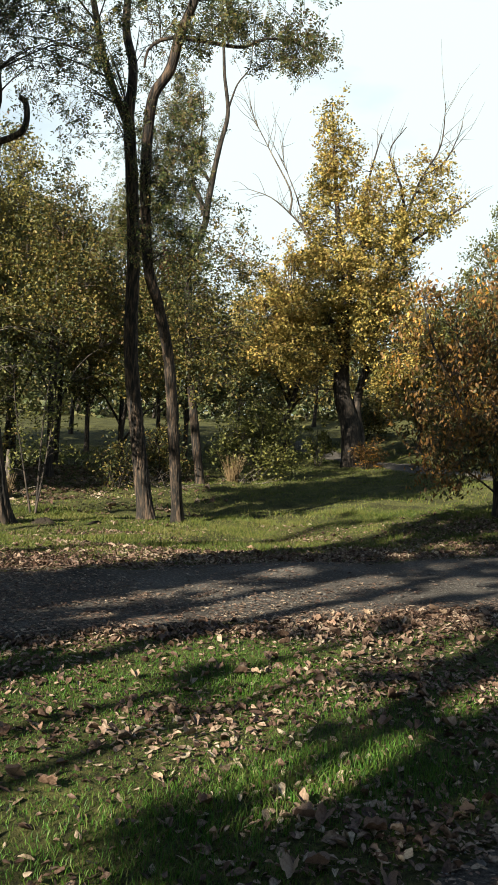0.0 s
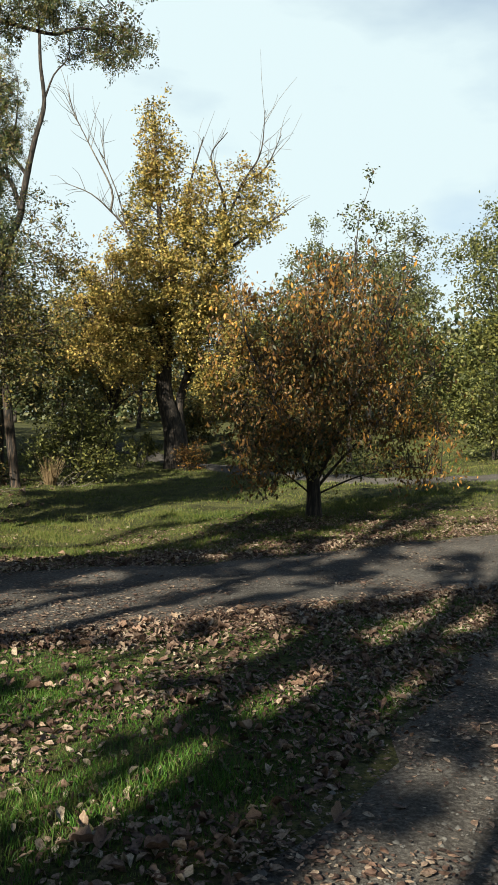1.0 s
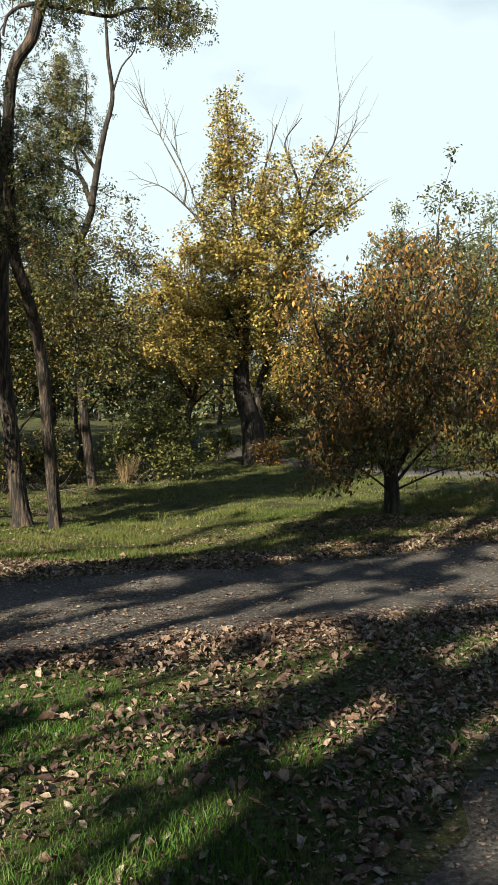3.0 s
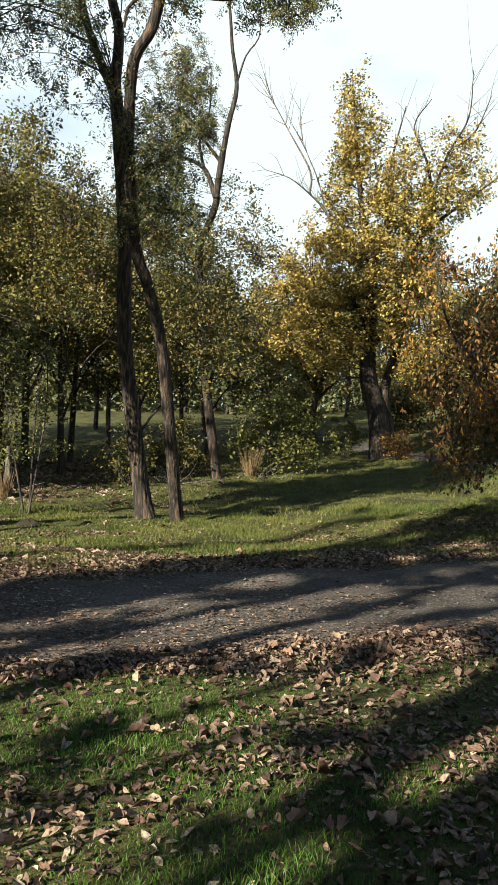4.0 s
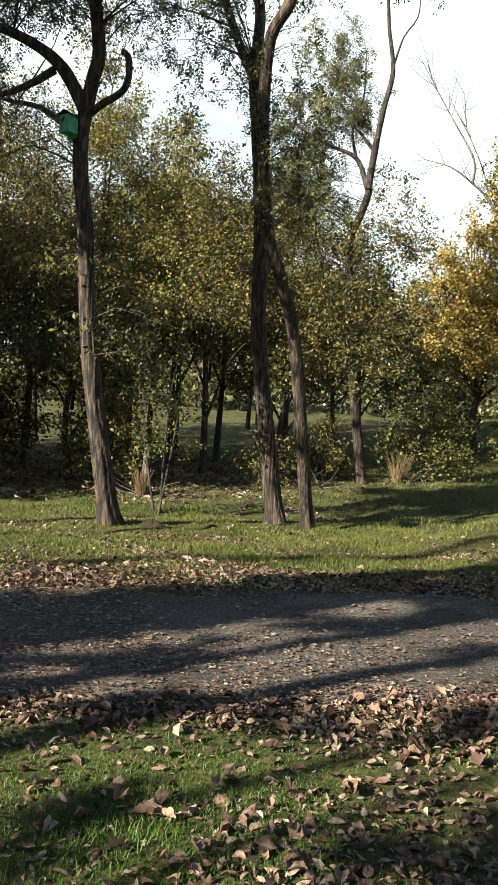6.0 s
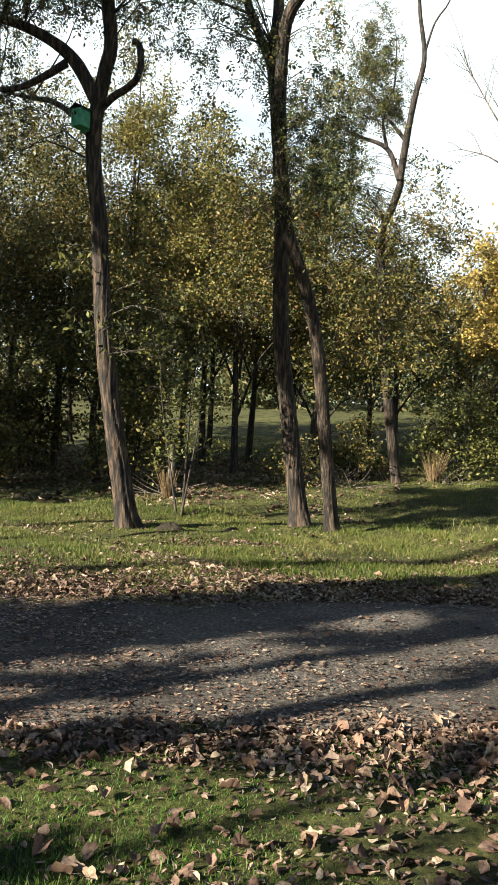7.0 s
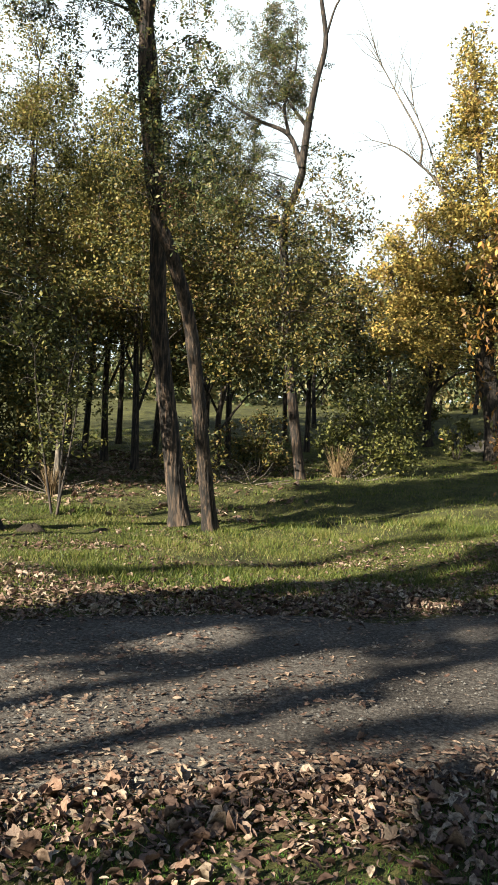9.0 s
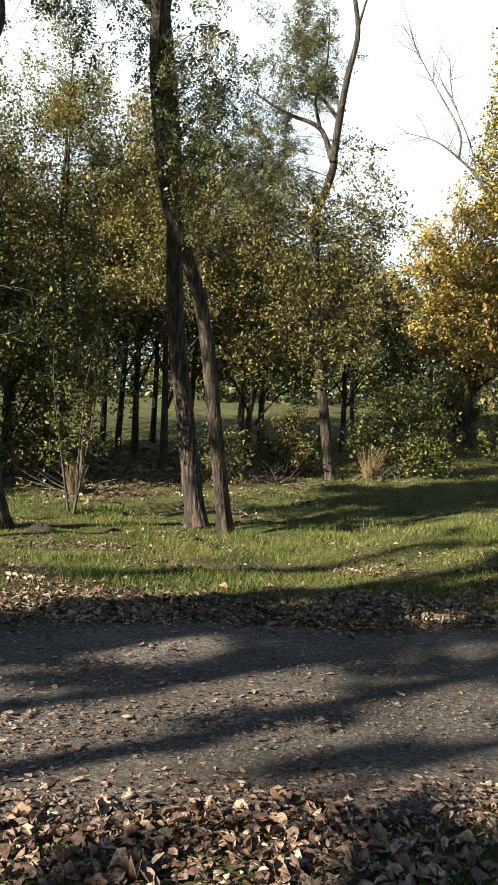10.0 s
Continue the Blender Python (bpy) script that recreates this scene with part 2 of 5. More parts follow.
def tube(pts, r0, r1, seg=8, step=0.25, furrow=0.0, flare=0.0):
    """Vertices and quads of a tapered limb along the points."""
    c = smooth_line(pts, step)
    n = len(c)
    along = np.linspace(0, 1, n)
    length = np.concatenate([[0], np.cumsum(np.linalg.norm(np.diff(c, axis=0), axis=1))])
    rad = r0 + (r1 - r0) * along ** 0.85
    if flare:
        rad = rad * (1 + flare * np.exp(-length / 0.22))
    d = np.gradient(c, axis=0)
    d /= np.linalg.norm(d, axis=1)[:, None] + 1e-9
    ref = np.array([0.31, 0.95, 0.05]) if abs(d[0, 1]) < 0.8 else np.array([1.0, 0.1, 0.0])
    u = np.cross(d, ref)
    u /= np.linalg.norm(u, axis=1)[:, None]
    w = np.cross(d, u)
    a = np.linspace(0, 2 * np.pi, seg, endpoint=False)
    rr = np.repeat(rad[:, None], seg, 1)
    if furrow:
        k1, k2 = rng.integers(5, 8), rng.integers(9, 13)
        ph = rng.uniform(0, 6, 4)
        wander = 0.8 * np.sin(length * 1.7 + ph[0])[:, None] + 0.5 * np.sin(length * 4.1 + ph[1])[:, None]
        ridge = np.abs(np.sin((a[None] * k1 + wander * 2 + ph[2]) / 1.0)) + 0.6 * np.abs(np.sin(a[None] * k2 - wander * 3 + ph[3]))
        rr = rr * (1 + furrow * (ridge - 0.9) + rng.normal(0, furrow * 0.15, rr.shape))
        if flare:
            rr = rr * (1 + 0.35 * flare * np.exp(-length / 0.18)[:, None] * np.cos(a[None] * 4 + ph[0]))
    v = c[:, None] + rr[..., None] * (np.cos(a)[None, :, None] * u[:, None] + np.sin(a)[None, :, None] * w[:, None])
    i, j = np.meshgrid(np.arange(n - 1), np.arange(seg), indexing="ij")
    f = np.stack([i * seg + j, i * seg + (j + 1) % seg, (i + 1) * seg + (j + 1) % seg, (i + 1) * seg + j], -1).reshape(-1, 4)
    return v.reshape(-1, 3), f


def join(pieces):
    vs, fs, o = [], [], 0
    for v, f in pieces:
        vs.append(v)
        fs.append(f + o)
        o += len(v)
    return np.vstack(vs), np.vstack(fs)


def leaves(centres, size, aspect=0.5, droop=0.0, flat=0.4):
    """A folded leaf of two triangles at each centre. droop 1: all hang down. flat: how far their faces turn up."""
    n = len(centres)
    d = rng.normal(0, 1, (n, 3))
    d[:, 2] = d[:, 2] * (1 - 0.5 * flat) - 2.2 * droop
    d /= np.linalg.norm(d, axis=1)[:, None]
    up = rng.normal(0, 1, (n, 3))
    up[:, 2] += 2.5 * flat
    s = np.cross(d, up)
    s /= np.linalg.norm(s, axis=1)[:, None] + 1e-9
    nn = np.cross(s, d)
    L = size * rng.uniform(0.6, 1.35, n)[:, None]
    W = L * aspect * 0.5
    base, tip = centres - d * L * 0.5, centres + d * L * 0.5
    mid = centres - d * L * 0.05
    v = np.stack([base, mid + s * W + nn * W * 0.35, tip, mid - s * W + nn * W * 0.35], 1).reshape(-1, 3)
    k = np.arange(n)[:, None] * 4
    f = np.vstack([k + np.array([0, 1, 2]), k + np.array([0, 2, 3])])
    return v, f


def fronds(centres, size, droop=0.6):
    """Feathered leaves: on each hanging stalk five pairs of small leaflets and one at its tip."""
    n = len(centres)
    d = rng.normal(0, 1, (n, 3))
    d[:, 2] = d[:, 2] * 0.6 - 1.6 * droop
    d /= np.linalg.norm(d, axis=1)[:, None]
    s = np.cross(d, rng.normal(0, 1, (n, 3)) + np.array([0, 0, 0.8]))
    s /= np.linalg.norm(s, axis=1)[:, None] + 1e-9
    nn = np.cross(s, d)
    L = size * rng.uniform(0.6, 1.3, n)[:, None]
    vs = []
    for i in range(11):
        q, side = (i // 2) / 5.0, (0 if i == 10 else 1 if i % 2 else -1)
        root = centres + d * L * (q - 0.5) - nn * L * 0.12 * (2 * q - 1) ** 2
        out = d * (0.45 if side else 1.0) + s * side * 0.9 + rng.normal(0, 0.22, (n, 3))
        wide = np.cross(out, nn + rng.normal(0, 0.3, (n, 3)))
        l, w = L * 0.27, 0.055 * L
        vs.append(np.stack([root, root + out * l * 0.55 + wide * w, root + out * l, root + out * l * 0.5 - wide * w], 1))
    v = np.stack(vs, 1).reshape(-1, 3)
    k = np.arange(n * 11)[:, None] * 4
    return v, np.vstack([k + np.array([0, 1, 2]), k + np.array([0, 2, 3])])


def in_blobs(blobs, n, shell=0.45):
    """Points spread over ellipsoids (x, y, z, rx, ry, rz), thinner in their hearts."""
    b = np.asarray(blobs, float)
    vol = b[:, 3] * b[:, 4] * b[:, 5]
    pick = rng.choice(len(b), n, p=vol / vol.sum())
    d = rng.normal(0, 1, (n, 3))
    d /= np.linalg.norm(d, axis=1)[:, None]
    r = rng.uniform(shell ** 3, 1, n) ** (1 / 3)
    r = r * (1 + 0.12 * rng.exponential(0.8, n)) * (1 + 0.14 * np.sin(d[:, 0] * 5 + pick) + 0.12 * np.sin(d[:, 2] * 7 + 2 * pick))
    return b[pick, :3] + d * r[:, None] * b[pick, 3:]


def crown_parts(root, lines, blobs, clumps, per, spread, size, leaf_mat, bark_mat, aspect=0.5, droop=0.0, flat=0.4, shell=0.4, twig=0.02, reach=9.0, name="crown", sub=3, feathered=False):
    """Boughs from the limb lines out to clumps in the blobs, and the leaves of each clump. Places are in the thing's own frame."""
    cen = in_blobs(blobs, clumps, shell)
    nodes = np.vstack([smooth_line(l, 0.3)[2:] for l in lines])
    pieces, tips = [], []
    for c in cen:
        dist = np.linalg.norm(nodes - c, axis=1) + 0.8 * np.maximum(0, nodes[:, 2] - c[2])
        a = nodes[np.argmin(dist)]
        gap = np.linalg.norm(c - a)
        if gap < 0.05 or gap > reach:
            tips.append(c[None])
            continue
        bend = (a + c) / 2 + rng.normal(0, 0.10 * gap, 3) + np.array([0, 0, (0.12 if droop < 0.5 else 0.2) * gap])
        pieces.append(tube([a, bend, c], twig * (0.5 + 0.28 * gap), twig * 0.25, 4, max(0.25, gap / 4)))
        ends = [c]
        for _ in range(sub):
            e = c + rng.normal(0, spread * 0.9, 3) * np.array([1, 1, 0.8]) - np.array([0, 0, droop * spread * 0.5])
            pieces.append(tube([bend * 0.35 + c * 0.65, e], twig * 0.35, twig * 0.12, 3, 5.0))
            ends.append(e)
        tips.append(np.array(ends))
    if pieces:
        tagged(mesh_object("branchwork", *join(pieces), bark_mat, root), kind="stuff")
    cs = []
    for ends in tips:
        k = rng.integers(0, len(ends), per)
        cs.append(ends[k] + rng.normal(0, spread * 0.42, (per, 3)))
    blades = fronds(np.vstack(cs), size, droop) if feathered else leaves(np.vstack(cs), size, aspect, droop, flat)
    return tagged(mesh_object(name, *blades, leaf_mat, root), kind="stuff")


def shift(pts, o):
    return [tuple(np.subtract(p, o)) for p in pts]


# ---------------- ground ----------------


def rise(x, lo, hi):
    t = np.clip((np.asarray(x, float) - lo) / (hi - lo), 0, 1)
    return t * t * (3 - 2 * t)


def height(x, y):
    x, y = np.asarray(x, float), np.asarray(y, float)
    b = np.maximum(0, np.minimum(y, 52) - 20)
    h = 0.008 * b + 0.002 * b * b + 0.055 * np.clip(y - 52, 0, 45)
    xr = np.clip(x - 0.5, 0, 22)
    h = h + (0.058 * xr + 0.003 * xr * xr) * rise(y, 9.5, 17)
    xl = np.clip(-6 - x, 0, 30)
    h = h + 0.012 * xl * rise(y, 24, 36)
    bumps = (0.06 * np.sin(x * 0.9 + 1.3 * np.sin(y * 0.5)) * np.sin(y * 0.7 + 0.8) + 0.035 * np.sin(x * 2.3 + 1.1 * np.sin(y * 1.4)) * np.sin(y * 2.0 + 0.6 * np.sin(x * 1.1))
             + 0.03 * np.sin(x * 5.1 + y * 1.7) * np.sin(y * 4.3 - x * 1.2)) * rise(y, 12, 17)
    near = 0.015 * np.sin(x * 2.1 + y) * np.sin(y * 1.7 - x * 0.6)
    dip = 0.19 * rise(y, 10.5, 14.5) * (1 - rise(y, 18.5, 25)) * (1 - rise(x, 0.5, 4))
    return h + bumps + near - 0.01 - dip


MAIN_PATH = [(-60, -16), (-30, -5.5), (-14, 2.0), (-6, 5.7), (0, 8.55), (4, 10.3), (8, 11.9), (14, 13.3), (24, 14.5), (60, 16)]
SIDE_PATH = [(-9, -12), (-4, -5), (0.15, 0.3), (2.45, 3.0), (4.3, 5.2), (6.2, 7.7), (8.2, 10.5), (9.5, 12)]
FAR_PATH = [(60, 15.5), (24, 18.0), (14, 20.5), (10.5, 22.5), (8, 27), (6.4, 31), (4.2, 38), (2.4, 46)]


def path_line(pts):
    return smooth_line([(*p, 0) for p in pts], 0.35)[:, :2]


LINES = {"main": (path_line(MAIN_PATH), 1.68), "side": (path_line(SIDE_PATH), 1.36), "far": (path_line(FAR_PATH), 0.75)}


def path_gap(x, y, which=None):
    """Distance outside the nearest path's edge (negative: on it)."""
    p = np.stack([np.ravel(x), np.ravel(y)], 1)
    best = np.full(len(p), 1e9)
    for k, (line, half) in LINES.items():
        if which and k != which:
            continue
        for i in range(0, len(p), 20000):
            q = p[i:i + 20000]
            d = np.sqrt(((q[:, None] - line[None, ::2]) ** 2).sum(-1)).min(1) - half
            best[i:i + 20000] = np.minimum(best[i:i + 20000], d)
    return best


def grid_axis(lo, mid0, mid1, hi, fine, coarse):
    a = -np.geomspace(1, mid0 - lo + 1, coarse)[::-1] + 1 + mid0
    b = np.arange(mid0, mid1, fine)
    c = np.geomspace(1, hi - mid1 + 1, coarse) - 1 + mid1
    return np.unique(np.concatenate([a, b, c]).round(4))


gx, gy = grid_axis(-900, -14, 18, 900, 0.17, 40), grid_axis(-400, -1, 40, 1500, 0.17, 44)
X, Y = np.meshgrid(gx, gy)
Z = height(X, Y)
nv = np.stack([X.ravel(), Y.ravel(), Z.ravel()], 1)
ii, jj = np.meshgrid(np.arange(len(gy) - 1), np.arange(len(gx) - 1), indexing="ij")
gf = np.stack([ii * len(gx) + jj, ii * len(gx) + jj + 1, (ii + 1) * len(gx) + jj + 1, (ii + 1) * len(gx) + jj], -1).reshape(-1, 4)
ground = mesh_object("ground", nv, gf, MAT_TURF, None, True)
tagged(ground, "uneven park turf, grassy soil with worn patches", "ground", "", "structure")


def build_path(name, key, label):
    line, half = LINES[key]
    d = np.gradient(line, axis=0)
    d /= np.linalg.norm(d, axis=1)[:, None]
    side = np.stack([-d[:, 1], d[:, 0]], 1)
    s = np.linspace(-1, 1, 15)
    edge = 1 + 0.06 * np.sin(np.arange(len(line)) * 0.45) + 0.05 * np.sin(np.arange(len(line)) * 1.37 + 2) + rng.normal(0, 0.035, len(line))
    off = s[None] * half * edge[:, None]
    px = line[:, 0, None] + side[:, 0, None] * off
    py = line[:, 1, None] + side[:, 1, None] * off
    lift = {"main": 0.014, "side": 0.010, "far": 0.03}[key] + 0.012 * np.cos(s * 9)[None] * (np.abs(s) < 0.9)
    pz = height(px, py) + np.where(np.abs(s)[None] > 0.97, -0.03, lift)
    v = np.stack([px.ravel(), py.ravel(), pz.ravel()], 1)
    a, b = np.meshgrid(np.arange(len(line) - 1), np.arange(14), indexing="ij")
    f = np.stack([a * 15 + b, (a + 1) * 15 + b, (a + 1) * 15 + b + 1, a * 15 + b + 1], -1).reshape(-1, 4)[:, ::-1]
    return tagged(mesh_object(name, v, f, MAT_GRAVEL, None, True), label, "path", "", "structure")


build_path("path_1", "main", "grey gravel track strewn with fallen leaves")
build_path("path_2", "side", "narrow gravel footpath joining the wider track")
build_path("path_3", "far", "pale trodden footpath crossing the grass slope")

# ---------------- the locust trees across the track ----------------


def limb(root, name, pts, r0, r1, mat, seg=10, step=0.2, furrow=0.06, flare=0.0, label=""):
    v, f = tube(pts, r0, r1, seg, step, furrow, flare)
    return tagged(mesh_object(name, v, f, mat, root, True), label)


def locust_a():
    o = (-2.15, 17.6, float(height(-2.15, 17.6)) - 0.12)
    t = thing("locust_tree", o, "tall black locust with furrowed sunlit bark, leaning, beside its twin", "tree", "locust trees")
    trunk = shift([(-2.14, 17.65, -0.2), (-2.39, 17.55, 1.59), (-2.57, 17.3, 3.37), (-2.56, 17.0, 5.32), (-2.63, 16.7, 6.97), (-2.72, 16.5, 8.1)], o)
    left = shift([(-2.68, 16.55, 7.7), (-3.09, 16.4, 8.66), (-3.29, 16.3, 9.33), (-3.47, 16.3, 10.17), (-3.8, 16.2, 11.6), (-4.4, 16.0, 13.2)], o)
    mid = shift([(-2.70, 16.5, 7.9), (-2.67, 16.6, 8.99), (-2.86, 16.7, 9.83), (-2.86, 16.8, 11.16), (-3.0, 16.9, 12.8), (-2.7, 17.0, 14.6)], o)
    limb(t, "trunk", trunk, 0.160, 0.112, MAT_LOCUST_BARK, 44, 0.06, 0.15, 0.40)
    limb(t, "limb", left, 0.085, 0.035, MAT_LOCUST_BARK, 14, 0.12)
    limb(t, "limb", mid, 0.11, 0.035, MAT_LOCUST_BARK, 14, 0.12)
    crown_parts(t, [left, mid], shift3([(-3.6, 16.2, 12.8, 2.6, 2.2, 2.2), (-4.3, 15.6, 10.3, 1.3, 1.2, 1.3), (-2.4, 15.6, 9.6, 1.0, 0.8, 1.1), (-4.6, 16.2, 8.9, 1.0, 0.9, 1.1), (-2.6, 16.6, 14.6, 2.2, 2.0, 1.8)], o),
                150, 30, 0.40, 0.21, MAT_LOCUST_LEAF, MAT_DARK_BARK, 0.26, 0.75, 0.2, 0.1, 0.022, feathered=True)
    # thin hanging sprays close to the trunk
    crown_parts(t, [trunk], shift3([(-3.4, 15.6, 8.2, 0.9, 0.8, 1.2), (-2.0, 16.4, 6.6, 0.7, 0.6, 1.8)], o), 34, 26, 0.3, 0.21, MAT_LOCUST_LEAF, MAT_DARK_BARK, 0.26, 0.9, 0.1, 0.1, 0.014, name="sprays", feathered=True)
    return t


def shift3(blobs, o):
    return [(b[0] - o[0], b[1] - o[1], b[2] - o[2], *b[3:]) for b in blobs]


def locust_b():
    o = (-1.41, 17.0, float(height(-1.41, 17.0)) - 0.1)
    t = thing("locust_tree", o, "slimmer black locust with crooked dark trunk leaning across its twin", "tree", "locust trees")
    trunk = shift([(-1.4, 17.0, -0.2), (-1.5, 16.6, 1.28), (-1.65, 16.2, 3.06), (-1.86, 15.8, 4.09), (-2.05, 15.5, 4.78), (-2.1, 15.05, 6.13), (-2.07, 14.85, 6.99), (-1.98, 14.75, 7.67), (-1.71, 14.7, 8.11), (-1.56, 14.7, 8.73)], o)
    up = shift([(-1.59, 14.7, 8.65), (-1.31, 14.6, 9.34), (-1.04, 14.5, 10.2), (-0.93, 14.4, 11.23)], o)
    right = shift([(-1.56, 14.7, 8.72), (-0.97, 14.6, 8.59), (-0.41, 14.5, 8.49), (-0.02, 14.4, 8.6), (0.47, 14.3, 8.52), (0.87, 14.2, 8.24)], o)
    left = shift([(-1.56, 14.7, 8.72), (-1.9, 14.75, 8.67), (-2.13, 14.8, 8.5), (-2.18, 14.8, 8.19)], o)
    limb(t, "trunk", trunk, 0.112, 0.085, MAT_LOCUST_BARK, 40, 0.06, 0.15, 0.30)
    limb(t, "limb", up, 0.10, 0.03, MAT_LOCUST_BARK, 12, 0.12)
    limb(t, "limb", right, 0.05, 0.012, MAT_LOCUST_BARK, 8, 0.12)
    limb(t, "limb", left, 0.04, 0.02, MAT_LOCUST_BARK, 8, 0.12)
    crown_parts(t, [right], shift3([(0.0, 14.4, 8.65, 0.9, 0.5, 0.35), (0.7, 14.2, 8.4, 0.5, 0.4, 0.4), (-0.8, 14.5, 8.9, 0.7, 0.5, 0.5)], o),
                46, 26, 0.20, 0.18, MAT_LOCUST_LEAF, MAT_DARK_BARK, 0.28, 0.6, 0.2, 0.05, 0.014, feathered=True)
    crown_parts(t, [up, left], shift3([(-0.8, 14.4, 10.8, 1.9, 1.5, 1.4), (-1.9, 14.8, 9.6, 1.0, 0.8, 0.8), (0.4, 14.2, 10.0, 1.0, 0.8, 0.7)], o),
                76, 34, 0.36, 0.21, MAT_LOCUST_LEAF, MAT_DARK_BARK, 0.27, 0.7, 0.2, 0.1, 0.02, feathered=True)
    crown_parts(t, [trunk], shift3([(-1.5, 14.9, 6.3, 0.5, 0.5, 1.6), (-1.2, 15.0, 5.0, 0.5, 0.5, 0.8)], o),
                36, 26, 0.24, 0.19, MAT_LOCUST_LEAF, MAT_DARK_BARK, 0.3, 0.8, 0.2, 0.1, 0.010, name="sprays", feathered=True)
    crown_parts(t, [trunk], shift3([(-1.62, 15.45, 4.85, 0.12, 0.12, 0.22)], o), 4, 26, 0.09, 0.07, MAT_RED_LEAF, MAT_DARK_BARK, 0.4, 0.8, 0.2, 0.1, 0.010, name="creeper")
    return t


def locust_l():
    o = (-4.55, 15.3, float(height(-4.55, 15.3)) - 0.1)
    t = thing("locust_tree", o, "black locust with a broken elbow branch, carrying a green nest box", "tree", "locust trees")
    trunk = shift([(-4.53, 15.35, -0.2), (-4.69, 15.1, 1.23), (-4.82, 14.9, 2.55), (-4.92, 14.8, 3.85), (-4.94, 14.7, 4.77), (-5.03, 14.6, 5.67), (-4.97, 14.5, 6.28), (-4.79, 14.4, 6.96), (-4.7, 14.4, 7.41), (-4.76, 14.3, 8.27), (-4.8, 14.2, 9.28), (-4.6, 14.0, 11.0)], o)
    l1 = shift([(-4.93, 14.5, 6.55), (-5.33, 14.4, 7.21), (-5.84, 14.3, 7.6), (-6.51, 14.2, 7.87), (-7.4, 14.0, 8.0), (-8.6, 13.8, 8.3)], o)
    l2 = shift([(-5.47, 14.4, 7.18), (-5.75, 14.2, 6.9), (-6.13, 14.0, 6.67), (-6.57, 13.9, 6.69), (-7.3, 13.7, 6.9)], o)
    l3 = shift([(-5.0, 14.6, 5.9), (-5.3, 14.75, 6.3), (-5.59, 14.9, 6.55), (-6.18, 15.2, 6.94), (-7.02, 15.5, 7.23), (-8.2, 15.8, 7.7)], o)
    elbow = shift([(-4.86, 14.5, 6.48), (-4.6, 14.4, 6.6), (-4.37, 14.3, 6.64), (-4.14, 14.2, 6.74), (-4.08, 14.2, 6.98), (-4.12, 14.2, 7.24), (-4.21, 14.15, 7.29)], o)
    limb(t, "trunk", trunk, 0.168, 0.075, MAT_LOCUST_BARK, 44, 0.06, 0.15, 0.40)
    limb(t, "limb", l1, 0.12, 0.03, MAT_LOCUST_BARK, 14, 0.12)
    limb(t, "limb", l2, 0.07, 0.02, MAT_LOCUST_BARK, 10, 0.12)
    limb(t, "limb", l3, 0.07, 0.02, MAT_GREY_BARK, 10, 0.12)
    limb(t, "limb", elbow, 0.062, 0.05, MAT_LOCUST_BARK, 12, 0.08, 0.05, 0.0, "broken elbow-shaped branch")
    crown_parts(t, [trunk, l1, l2, l3], shift3([(-6.6, 14.1, 8.6, 1.9, 1.3, 1.0), (-4.6, 14.0, 9.3, 1.8, 1.3, 1.3), (-7.4, 14.2, 7.2, 1.2, 1.0, 1.0), (-3.8, 14.0, 8.3, 0.9, 0.7, 0.8), (-5.9, 14.0, 8.6, 1.2, 1.0, 0.8), (-6.4, 14.3, 6.3, 0.8, 0.8, 0.6)], o),
                170, 28, 0.40, 0.20, MAT_LOCUST_LEAF, MAT_DARK_BARK, 0.28, 0.7, 0.2, 0.1, 0.02, feathered=True)
    crown_parts(t, [trunk], shift3([(-5.1, 14.7, 3.9, 0.55, 0.5, 0.9), (-4.2, 15.0, 3.2, 0.6, 0.5, 0.7), (-4.3, 14.9, 4.6, 0.5, 0.4, 0.6)], o), 22, 30, 0.22, 0.11, MAT_GREEN_LEAF, MAT_GREY_BARK, 0.45, 0.4, 0.3, 0.1, 0.012, name="sprays")
    return t


